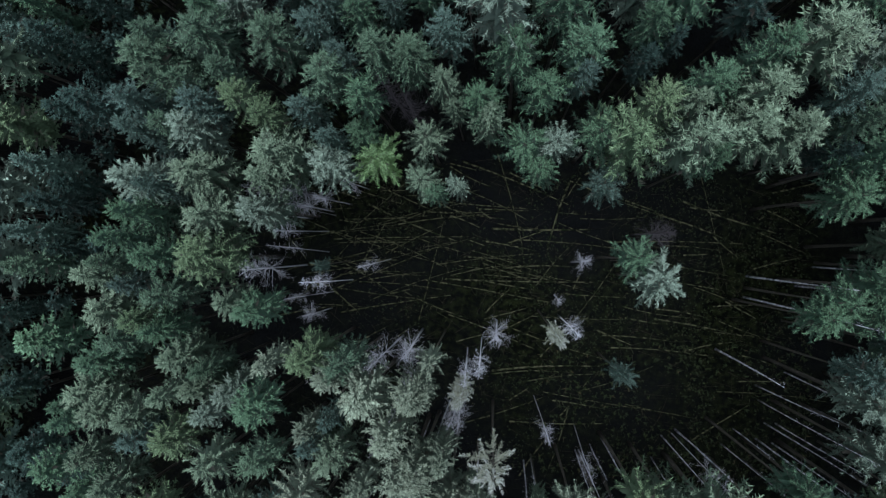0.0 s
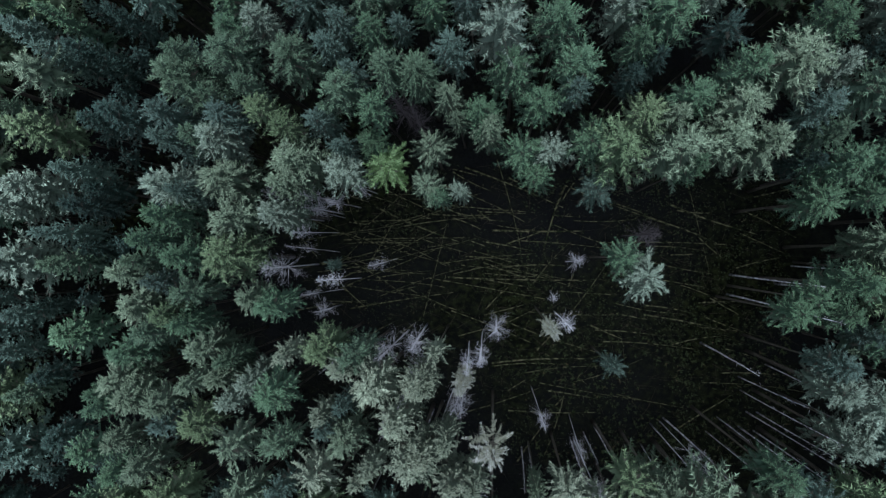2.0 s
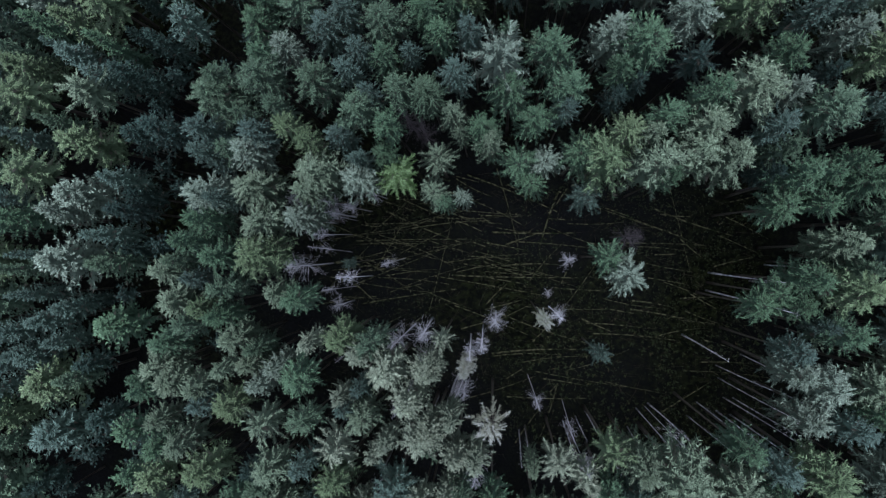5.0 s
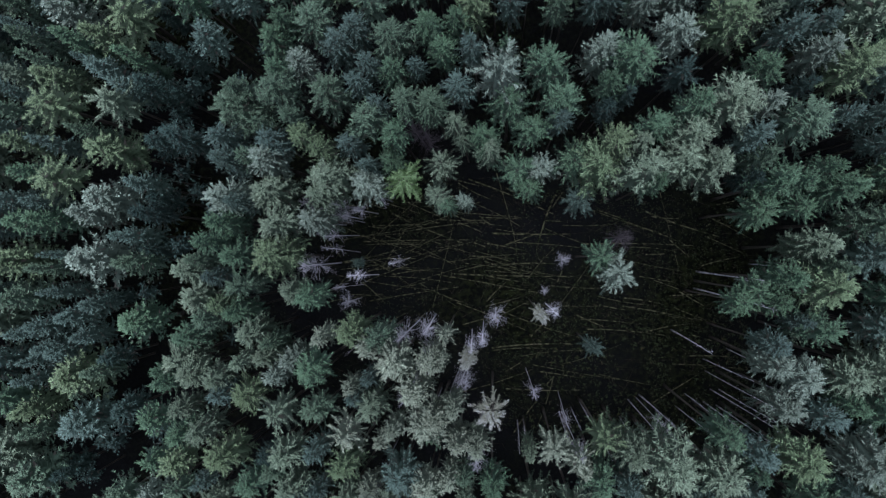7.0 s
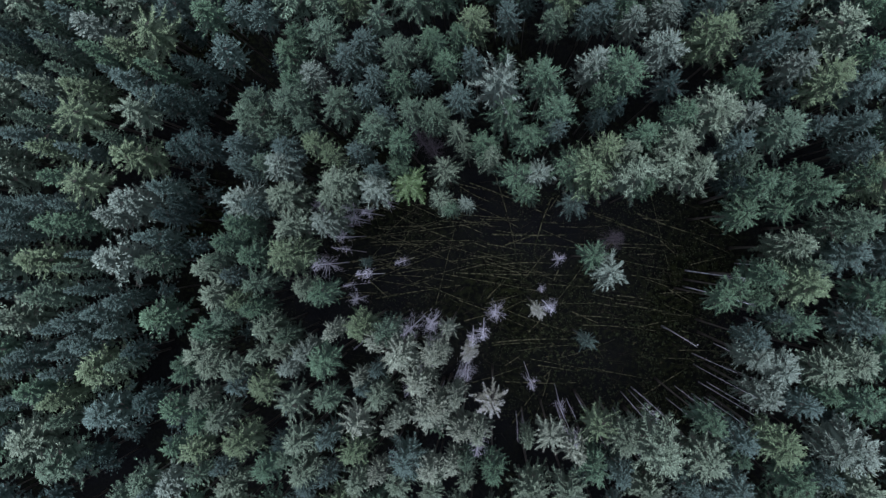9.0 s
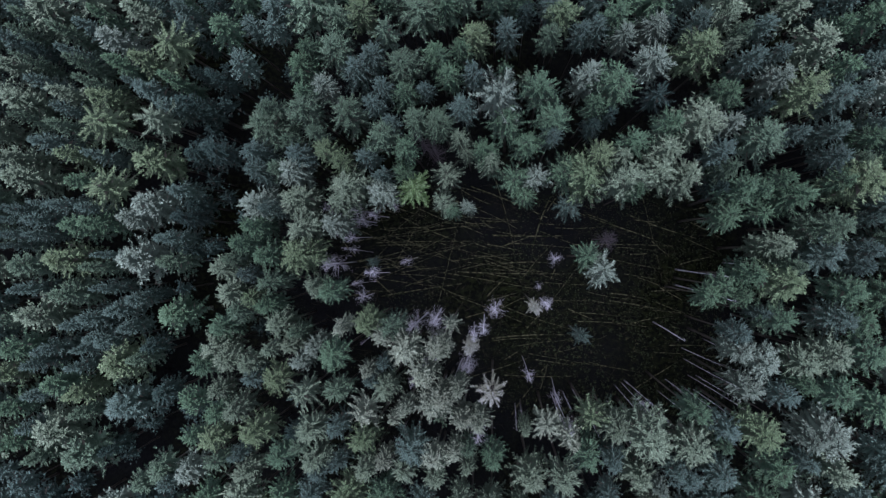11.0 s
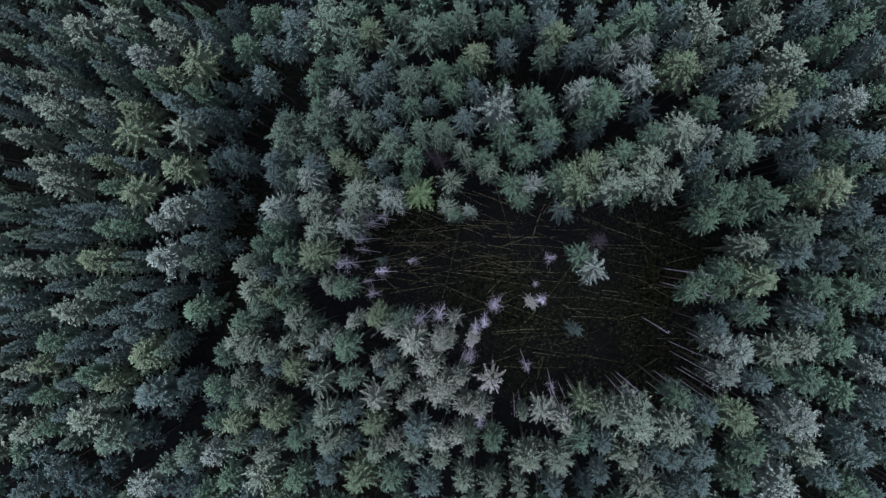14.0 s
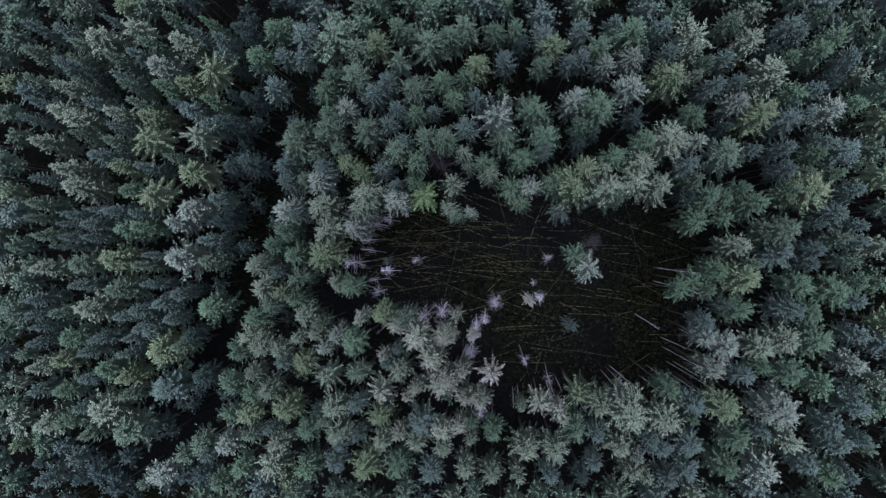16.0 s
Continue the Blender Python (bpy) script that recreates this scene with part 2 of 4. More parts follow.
WEST_FORMS = [spire_crown(44, 0.42, (7, 9), 0.8, 1.6, 11.0, 0.9, 0.8, 0.22), spire_crown(45, 0.42, (7, 9), 0.8, 1.6, 10.0, 0.85, 0.76, 0.26), spire_crown(46, 0.42, (7, 9), 0.8, 1.6, 12.0, 0.95, 0.82, 0.22)]
MARGIN_FORMS = [spire_crown(47, 0.46, (6, 8), 0.55, 2.2, 5.6, 0.5, 0.62, 0.24), spire_crown(48, 0.46, (6, 8), 0.55, 2.2, 6.0, 0.52, 0.64, 0.28)]
EDGE_FORMS = [spire_crown(51, 0.66, (5, 6), 0.34, 3.2, 5.6, 0.55, core=3), spire_crown(52, 0.66, (5, 6), 0.34, 3.2, 6.0, 0.6, core=3)]
RING_FORMS = [tiered_crown(53), tiered_crown(54)]
STEMS = [stem(61), stem(62)]

# ---- plan of the stand ----
CLEARING = [(-24, 1.5), (-19.5, 4), (-14.5, 5.5), (-8.5, 6), (-2, 7.5), (7, 7), (15, 5.5), (21.5, 6.5), (28.5, 3.5), (34, 2.5), (33, 0), (26, -0.5), (25.5, -8), (28.5, -14),
            (28, -20), (20.5, -24), (15, -22.5), (10.5, -20), (2, -23), (0.5, -29.5), (2, -33), (2, -21), (-1, -16), (-8.5, -9), (-19.5, -7.5), (-26, -10), (-24, -6.5)]
RIDE = [(-33.5, 60), (-33, 38), (-32, 32), (-30.7, 25.5), (-30.7, 20), (-32, 14), (-32.3, 8.5), (-33, 2), (-35.4, -3.6), (-37.4, -9), (-39, -16), (-41.5, -22.5), (-45, -27), (-48.5, -32),
        (-52, -40), (-58, -60)]


def in_clearing(x, y):
    inside = False
    for (x0, y0), (x1, y1) in zip(CLEARING, CLEARING[1:] + CLEARING[:1]):
        if (y0 > y) != (y1 > y) and x < (x1 - x0) * (y - y0) / (y1 - y0) + x0:
            inside = not inside
    return inside


def ride_x(y):
    ys, xs = [p[1] for p in reversed(RIDE)], [p[0] for p in reversed(RIDE)]
    return float(np.interp(y, ys, xs))


def ride_gap(x, y):
    """Distance from the middle of the open ride between the two stands."""
    best = 99.0
    for (x0, y0), (x1, y1) in zip(RIDE, RIDE[1:]):
        dx, dy = x1 - x0, y1 - y0
        u = min(1.0, max(0.0, ((x - x0) * dx + (y - y0) * dy) / (dx * dx + dy * dy)))
        best = min(best, math.hypot(x - x0 - u * dx, y - y0 - u * dy))
    return best


def ground_z(x, y):
    near = max(0.0, 1 - max(abs(x), abs(y)) / 140)
    return near * (0.35 * noise.noise(Vector((x * 0.07, y * 0.07, 3.1))) + 0.14 * noise.noise(Vector((x * 0.45, y * 0.45, 7.7))))


# the tops of the crowns, sounded over the plan: place and height
SOUNDINGS = [(-60, 20, 17.5), (-44, 14, 18), (-50, -1, 16.5), (-40, 0, 17.5), (-40, -8, 11.5), (-44, -14, 13), (-46, -20, 12), (-60, -25, 13), (-25, 14, 21), (-19, 22, 20.3), (-9, 14, 20.8), (-1, 22, 21.3),
             (5, 17, 21), (12, 9, 21.5), (20, 15, 23.8), (29, 15, 24.2), (42, 24, 23.5), (34, 7, 23), (29, -3, 21.8), (27, -11, 19), (32, -18, 22.5), (42, -24, 22), (16, -19, 21), (-1, -20, 18.2), (-8, -16, 20),
             (-15, -14, 19.3), (-13, -22, 19.6), (-27, -16, 18.3), (-26, -21, 19), (-21, -9, 16), (-25, 5, 20.6), (-5, 8, 13.5), (4, 8, 13.5)]


def stand_height(x, y):
    total = weight = 0.0
    for a, b, h in SOUNDINGS:
        w = ((x - a) ** 2 + (y - b) ** 2 + 4) ** -1.5
        total, weight = total + w * h, weight + w
    return total / weight


def open_side(x, y):
    """True for the trees that border the clearing and keep their lower limbs."""
    return any(in_clearing(x + 3.2 * math.cos(a), y + 3.2 * math.sin(a)) for a in np.arange(0, 6.28, 0.785))


TREES = []


def plant(tone, form, places):
    """Trees of one tone and form: plan place, crown radius and height."""
    for x, y, r, h in places:
        kind = form
        if form == "spire" and x < ride_x(y):
            kind = "veiled"
        elif form == "spire" and open_side(x, y) and not (x > 18 and y < -3):
            kind = "skirted"
        TREES.append((x, y, r, h, tone, kind))


plant("ashen", "open", [
    (-14.2, -17.5, 1.9, 19.3), (-4.8, -8.1, 1.2, 19.1), (8.3, -20.1, 1.7, 16.4),
])
plant("ashen", "round", [
    (5.9, -19.1, 1.7, 15.9),
])
plant("ashen", "spire", [
    (-17.1, -8.6, 1.2, 18.4), (-14, -13, 1.1, 18.5), (-12.2, -9.8, 1.5, 19), (-11.4, -22.7, 1.2, 19.6), (-10.5, -18.6, 1.1, 18.8), (-9.8, -11.1, 2.2, 19.3),
    (-9.4, -16.7, 1.2, 19.7), (-7.7, -13.6, 1.8, 19.7), (-6.5, -22.4, 1.6, 19.1), (-6.4, -16.6, 2.2, 19.8), (-6.4, -11, 1.6, 19.5), (-5.4, -16.2, 1.8, 19.7),
    (-5.4, -10.7, 1.2, 19.5), (-4.1, -21.8, 1.3, 18.7), (-4.1, -14.9, 1.2, 19.8), (-3.5, -18, 1.5, 19.1), (-1.5, -18.7, 1.4, 18.7), (8.6, -21.4, 1.2, 16.7),
])
plant("blue", "open", [
    (-35.1, 25.8, 1.5, 17.9),
])
plant("blue", "skirted", [
    (-38.5, -27.7, 1.4, 15.4), (-26.1, 10.9, 1.6, 20.7), (-25.8, 8.9, 1.6, 20.5),
])
plant("blue", "spire", [
    (-64.4, -19.6, 1.9, 13.8), (-63.5, -12.5, 1.5, 15.4), (-62.8, -32.3, 2.4, 14.3), (-62.8, -8.6, 1.7, 16.1), (-62.6, -6.4, 1.9, 16.5), (-62.4, -10.5, 1.5, 15.8),
    (-62.3, 18, 1.5, 17.7), (-61.7, 30.6, 1.7, 17.9), (-61.1, 10, 1.5, 17.7), (-61.1, 20.1, 1.8, 17.7), (-58.1, 0.6, 1.2, 17.1), (-57.9, -21.9, 1.6, 13.4),
    (-57.6, 25.3, 2.2, 17.8), (-57.4, 3.7, 1.3, 17.5), (-57.1, 29.5, 2, 17.9), (-56.9, 1.7, 1.5, 17.2), (-56.9, 5.1, 1.7, 17.6), (-56.6, -17.9, 1.8, 14),
    (-56.1, -4.5, 1.9, 16.7), (-56, -14, 1.7, 14.8), (-54.3, -12, 1.9, 15), (-54.2, 2, 1.3, 17.1), (-54, 3.8, 1.8, 17.4), (-52.9, 20.3, 1.5, 17.9),
])
plant("blue", "spire", [
    (-52.8, 5.3, 1.2, 17.6), (-52.5, 13, 2, 17.9), (-51.1, -14.4, 1.6, 14), (-50.9, -9, 1.7, 15.4), (-50.9, 5.6, 1.7, 17.6), (-50.1, -12.1, 1.6, 14.2),
    (-50.1, 30.6, 1.5, 18.2), (-49.8, 16.3, 1.5, 18), (-49, 23.3, 1.7, 18.1), (-48.6, -7.9, 1.9, 15.3), (-48.5, -10.6, 1.7, 14.3), (-47.6, -11.4, 1.9, 13.9),
    (-47.4, 4.9, 1.3, 17.6), (-47.1, 26.1, 1.7, 18.2), (-46.5, -4.7, 1.5, 16.1), (-46.5, 11.2, 1.7, 17.8), (-46.2, -19.4, 3.6, 12.9), (-45.5, -7, 1.9, 14.7),
    (-45.4, -0.8, 1.3, 17.3), (-44.9, -9.5, 1.6, 13.8), (-43.4, -5.7, 1.6, 14.3), (-41.5, 19.2, 1.2, 18.2), (-39.7, 18.5, 2.2, 18.2), (-38.3, 28.4, 1.6, 18.7),
])
plant("blue", "spire", [
    (-38.1, 1.6, 1.8, 17.7), (-37.4, 16.7, 1.7, 18.2), (-36.8, 6.7, 1.7, 16.6), (-35.4, 27.5, 1.5, 18), (-28.2, -22.7, 1.2, 18.9), (-27.7, -2.5, 1.2, 18.3),
    (-27.4, -14.3, 1.5, 18.2), (-27, 20.4, 1.8, 20.2), (-26.3, 24.5, 1.5, 20), (-24.7, 4.6, 1.3, 20.6), (-23.5, 24, 1.5, 20.2), (-23.4, 26.9, 2.3, 20.6),
    (-21, 10.2, 1.6, 20.6), (-20.1, -26.9, 1.6, 19), (-19, -24.4, 1.3, 19.1), (-16.9, -22.9, 1.3, 19.4), (-16.9, -19.6, 1.4, 19.3), (-15, 19.7, 1.9, 20.4),
    (-13.6, 10.4, 1.5, 18.7), (-13.5, -14.2, 1.2, 19.3), (-13, 15.7, 1.3, 20.4), (-12.9, 8.5, 1.2, 17), (-12.6, 21, 1.6, 20.4), (-12.3, -12.3, 1, 18.5),
])
plant("blue", "spire", [
    (-11.9, 17.3, 1.5, 20.4), (-10.6, 13.7, 1.2, 20.4), (-9.1, -21, 2.1, 19.5), (-7.5, -27.4, 1.8, 19.1), (-7.1, 17.1, 1, 19.5), (-3, 15.1, 1.6, 20.9),
    (-1.7, 18, 1.4, 21.9), (1.8, 22.9, 1.6, 21.2), (5.9, 25.4, 1.9, 21.1), (6.4, 12.1, 1.3, 18.7), (6.8, -27.6, 1.5, 18.2), (8.7, 22.3, 1.3, 21.4),
    (10.5, 22.8, 1.4, 21.6), (10.5, 26.1, 1.7, 21.3), (12.5, -25.8, 1.3, 19), (13, -22.3, 1.5, 19.6), (14.5, 26.9, 1.3, 21.7), (18.4, -22.4, 1.3, 20.8),
    (19.1, 25.7, 1.6, 22.5), (19.3, -23.1, 1.6, 20.6), (19.8, 22.3, 1.5, 23.2), (20.7, -27, 1.6, 20.2), (22.8, 9.7, 1.6, 22.2), (23, -25.5, 2, 20.5),
])
plant("blue", "spire", [
    (23, -23, 1.9, 20.6), (23.7, -18, 1.9, 20.5), (24.7, 18.8, 1.7, 23.3), (25.3, -8.7, 1.5, 19.3), (26.3, 21.9, 1.5, 23), (27.3, -6.8, 1, 18.9),
    (27.6, 19.3, 1.3, 23.4), (29, -14.7, 1.7, 20.6), (29.7, 11.6, 1.3, 23.1), (30.7, -21, 1.3, 22.2), (32.7, 9.5, 1.4, 22.8), (32.7, 14.2, 1.8, 23.4),
    (32.9, 11.6, 1.5, 22.9), (33, -0.7, 2.2, 21), (33.2, 25.6, 1.7, 22.8), (34, 16.5, 1, 22.5), (34.4, -7.2, 2.2, 20.5), (34.6, 24.3, 1.4, 23),
    (34.9, 14.8, 1.4, 23), (35.7, -24, 1.9, 21.9), (35.9, -1.9, 1.2, 21), (36.3, -0.1, 1.7, 21.4), (36.3, 17.8, 1.5, 23), (37.3, 3, 1, 21.6),
])
plant("blue", "spire", [
    (37.3, 12.4, 1.3, 22.7), (37.7, -19.7, 1.9, 22), (38.9, 3.8, 1.8, 22.4), (39, -22.3, 2, 22.1), (39.3, 10.9, 2.4, 23.1), (39.6, 21, 1.5, 23.5),
    (39.9, 6.5, 1.6, 22.5), (40.4, -25.5, 1.4, 22.2), (40.5, -15.5, 1.1, 21.6), (40.6, -17.8, 2, 21.8), (40.8, 2.9, 1.3, 22), (41, -21.3, 1.3, 22.1),
    (41.3, 1.1, 1.3, 21.7), (41.5, -10.1, 1.7, 21), (41.5, -5.9, 1.7, 20.9),
])
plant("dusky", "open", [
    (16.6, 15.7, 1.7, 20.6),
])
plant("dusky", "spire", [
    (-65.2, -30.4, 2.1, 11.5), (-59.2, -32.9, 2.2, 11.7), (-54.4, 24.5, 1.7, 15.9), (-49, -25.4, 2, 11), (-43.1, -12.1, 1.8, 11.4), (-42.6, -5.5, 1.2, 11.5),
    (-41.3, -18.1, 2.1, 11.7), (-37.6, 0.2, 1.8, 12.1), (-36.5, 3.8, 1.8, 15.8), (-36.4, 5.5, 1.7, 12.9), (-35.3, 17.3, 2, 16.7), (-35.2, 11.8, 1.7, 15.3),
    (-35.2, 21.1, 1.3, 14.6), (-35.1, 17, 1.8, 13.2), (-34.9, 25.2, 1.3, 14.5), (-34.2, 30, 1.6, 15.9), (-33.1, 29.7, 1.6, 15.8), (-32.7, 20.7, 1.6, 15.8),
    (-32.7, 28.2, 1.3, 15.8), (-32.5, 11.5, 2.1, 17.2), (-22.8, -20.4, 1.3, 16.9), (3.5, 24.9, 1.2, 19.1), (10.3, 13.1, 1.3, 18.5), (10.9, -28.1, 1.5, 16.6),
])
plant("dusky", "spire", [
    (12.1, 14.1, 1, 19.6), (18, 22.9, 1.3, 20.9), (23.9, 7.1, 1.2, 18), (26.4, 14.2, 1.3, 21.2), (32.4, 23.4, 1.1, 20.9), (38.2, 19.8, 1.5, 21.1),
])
plant("emerald", "round", [
    (-4.6, 4.5, 1, 13), (2.3, 8, 1.9, 13.7), (3.7, 6.2, 1.3, 13.6), (7.7, 8.5, 2, 15.1), (9.9, -0.8, 1.5, 16.5), (22.8, -4.8, 1.4, 17.6),
    (23.9, -3.7, 1.6, 17.2), (24.5, 3.8, 1.8, 17.3), (27.7, 4, 1.3, 18.8),
])
plant("emerald", "skirted", [
    (-36.5, -30.5, 1.7, 16.4), (-34.6, -17.6, 1.8, 16.5), (-34.4, -21.4, 1.5, 16.9), (-34.2, -12.7, 1.4, 15.7), (-33.6, -13.7, 1.5, 16.4), (-31.8, -8.7, 1.9, 16.3),
    (-27.8, 1.3, 1.5, 19.8), (-26.1, 2.9, 1.5, 20.5),
])
plant("emerald", "spire", [
    (-60.2, -19.4, 2.6, 14.1), (-60.1, -24.1, 2.5, 13.7), (-58.3, -11.9, 2.4, 15.9), (-53.8, -16.6, 2.3, 14.6), (-49.3, 3.1, 2.2, 17.6), (-48.5, 8.1, 1.8, 17.7),
    (-46.7, 3.4, 2.2, 17.6), (-45.5, 27.4, 1.7, 18.3), (-43.7, 21.7, 2.2, 18.2), (-41.7, 30.3, 1.5, 18.5), (-39.7, -8.1, 3.1, 12.5), (-37, 19.8, 1.8, 18.4),
    (-36.5, 29.7, 1.5, 18.7), (-33.1, -28.3, 2, 17.4), (-31.4, -18.2, 1.7, 18.1), (-29.6, 25.1, 1.9, 19.6), (-27.1, 28, 1.8, 19.8), (-25.9, -6, 1.5, 17.3),
    (-25.3, 28.2, 1.3, 19.9), (-25.1, -0.4, 1.8, 19.4), (-23.7, -27.8, 2.1, 18.7), (-23.2, -22.6, 1.9, 19), (-21, 20.5, 1.9, 20.4), (-20.5, 17, 1.4, 21),
])
plant("emerald", "spire", [
    (-19.7, 21.9, 1.3, 20.3), (-18.7, -4.6, 1.7, 17.6), (-17.7, -11.6, 1.9, 18.9), (-11.7, -26.9, 2.2, 19.9), (-11.6, 27.6, 1.5, 20.3), (-10.3, 9, 1.6, 15.6),
    (-9.6, 16.6, 1.6, 20.4), (-9.5, 11.3, 1.6, 18.7), (-6.3, 21.1, 1.7, 20.6), (-5.6, 20.7, 1.4, 20.7), (-5, 18.4, 1.6, 20.7), (-5, 25.5, 1.7, 20.9),
    (-3.4, 21.5, 1.6, 21.2), (-0.8, 11, 1.8, 17.7), (-0.2, -22.8, 1.6, 18.4), (0.2, 26.2, 1.6, 21.1), (1.5, 13.4, 2.2, 21.1), (2.9, 26.8, 1.6, 21),
    (3.5, 11.6, 1.8, 17.7), (4.9, 16.7, 2.3, 21.6), (6.3, 13.8, 2.2, 20.3), (10.2, 14.7, 1.3, 21.6), (10.5, -22.1, 2, 17.6), (12.1, 16.8, 2.3, 22.9),
])
plant("emerald", "spire", [
    (12.9, 24, 1.9, 21.8), (14.5, 10.9, 1.9, 21.4), (14.8, 6, 1.3, 20.1), (16.6, 25, 2.3, 22.7), (17.7, 12.7, 1.7, 23.3), (20.3, -16.2, 1.7, 20.4),
    (22.7, 15.6, 1.7, 23.3), (23.6, -20.1, 1.3, 20.6), (25.7, -5.2, 1.5, 19), (25.8, 5.9, 2.1, 19.7), (27, -2.9, 1.9, 19.6), (27.1, -25.8, 2.2, 21),
    (27.2, 6.4, 1.4, 20.9), (28, -21.6, 2, 21.6), (28.8, 7.4, 1.3, 21.9), (29.2, -6.7, 2, 20.3), (30.5, 5.7, 2.1, 21.9), (31.3, -13.4, 1.2, 20.8),
    (33, 6.2, 1.3, 23), (33.5, -14.4, 1.9, 21.7), (33.6, 17.5, 1.7, 23.2), (33.7, 21.7, 1.3, 23), (35.2, -4.1, 2, 20.8), (35.8, 11, 1.4, 22.8),
])
plant("emerald", "spire", [
    (35.9, 21.9, 1.8, 23.2), (36.4, 25.7, 1.1, 23.3), (36.7, -7.2, 1.9, 20.6), (36.9, -10.7, 2.3, 21.3), (37.3, -15.5, 2, 21.7), (37.7, -25.4, 2.1, 22),
    (37.8, 8.2, 1.4, 22.9), (38, 23.5, 1.8, 23.5), (39.2, -4.4, 2.2, 20.9), (40, 16.5, 1.7, 22.9), (41.7, -3.4, 1.3, 21),
])
plant("green", "open", [
    (-11.6, 23.6, 1.9, 20.4), (40.1, -1.3, 1.7, 21.3),
])
plant("green", "skirted", [
    (-47.9, -31.9, 1.3, 14.5), (-42.2, -27.9, 1.7, 14.3), (-39.7, -26.2, 2.1, 14.7), (-24.5, 13.1, 2.6, 21.3), (-24, 15.5, 1.7, 20.8),
])
plant("green", "spire", [
    (-62.1, 4.2, 1.5, 17.5), (-61.6, 6.4, 2, 17.6), (-61.6, 27, 2.2, 17.8), (-61.5, 23.4, 1.8, 17.7), (-61, 2.3, 2, 17.3), (-59.7, -8.6, 1.7, 16.1),
    (-57.2, -25.7, 2.1, 13.3), (-55.6, -1.6, 2.4, 17.4), (-55.2, 15.9, 1.3, 17.8), (-55.2, 25.7, 1.5, 17.9), (-54.8, 22.5, 1.3, 17.8), (-54.8, 27.5, 1.7, 17.9),
    (-51.5, -20.2, 1.8, 13.3), (-51, -25.3, 3.4, 14), (-50.6, 14.5, 1.8, 17.9), (-50.5, -5.5, 2.4, 17), (-50.1, 25.7, 1.8, 18.1), (-47.9, 21.9, 1.5, 18.1),
    (-47.2, -2.3, 1.7, 16.9), (-46.7, 19.7, 1.8, 18.1), (-43.5, -13.3, 1.8, 13.4), (-42.4, 12.6, 1.5, 17.9), (-38.6, -1.2, 2.2, 16.1), (-30.9, -24, 1.5, 18.3),
])
plant("green", "spire", [
    (-29.4, -1.1, 1.2, 18.5), (-28.8, -6.8, 1.5, 17.3), (-25, -3.6, 1.7, 18), (-23.4, 9.2, 1.3, 20.5), (-23, -9.6, 1.2, 16.5), (-21.9, 12.1, 1.3, 20.9),
    (-21.5, -21.5, 1.3, 18.9), (-20, 15, 2.2, 21.4), (-19.3, 27, 3.4, 20.7), (-19.1, 12.7, 1.3, 21.3), (-17.3, 21.6, 2.2, 20.3), (-17, -15.6, 1.6, 19.1),
    (-16.7, 25.4, 1.8, 20.3), (-15.7, 14.9, 2.3, 21.5), (-12.1, 12.5, 1.9, 19.8), (-11.2, -8.8, 1.6, 18.9), (-10, 27.2, 1.6, 20.3), (-9.6, 20.2, 2.2, 20.5),
    (-8.3, 14.3, 1.7, 20.5), (-7.6, 25.5, 2.3, 21), (-5.8, 13.8, 1.8, 19.3), (-5.8, 14.1, 1.8, 19.5), (-5.7, 26.2, 1.5, 20.7), (-3.7, 27.1, 1.9, 20.9),
])
plant("green", "spire", [
    (-2.5, -21.8, 1.3, 18.5), (6.2, 22.2, 1.4, 21.2), (23.6, 8.6, 1.4, 21.6), (23.9, 21, 1.3, 23.3), (26.3, 11.1, 2.4, 23), (27, 25.7, 1.6, 22.6),
    (30.3, -1.3, 1.4, 21), (33.3, 2.6, 2.3, 22.6), (34.9, 8.7, 1.3, 23), (39.2, 1.1, 1.6, 21.8),
])
plant("lime", "round", [
    (-9.4, 7, 2, 13.4),
])
plant("olive", "open", [
    (-46.4, 29.3, 2.3, 18.8), (-37.6, 14.8, 2.5, 18.6), (-20.9, -15.5, 2.1, 18.4),
])
plant("olive", "round", [
    (-5.9, 5.6, 1.4, 13.4), (-5.4, 8.5, 1.7, 13),
])
plant("olive", "skirted", [
    (-32.5, -11.2, 2, 16.4), (-31.2, -2.2, 1.7, 17.6), (-29.9, -5, 2, 17.3),
])
plant("olive", "spire", [
    (-63.4, -15.9, 2.3, 15.1), (-63.2, -24.5, 3, 13.8), (-61.1, 14.7, 2.2, 17.7), (-60.6, -2.3, 2.5, 17.4), (-58, 18.7, 2.5, 18.2), (-57.1, 11, 2.5, 18.4),
    (-56.8, 22, 2.3, 18.3), (-55.6, 8.9, 2.8, 18.4), (-55.6, 17.4, 2.5, 18.3), (-55, -7.8, 3.1, 16.7), (-54.2, -22.7, 3.5, 14), (-52, 28.2, 3, 18.5),
    (-50.2, 18.8, 2.2, 18), (-40.7, 27, 2.8, 19), (-31, -16.1, 1.4, 18), (-30.1, -12.3, 1.7, 17.6), (-28.7, -18, 1.8, 18.5), (-28.5, -26.8, 2.4, 18.9),
    (-27.4, -12.6, 1.5, 18), (-27.1, -24.8, 1.6, 18.8), (-25.5, -11.2, 1.2, 17.5), (-24.7, -8.5, 1.8, 16.8), (-23.2, -10.6, 1.7, 16.8), (-21.4, 5.2, 2.2, 20.2),
])
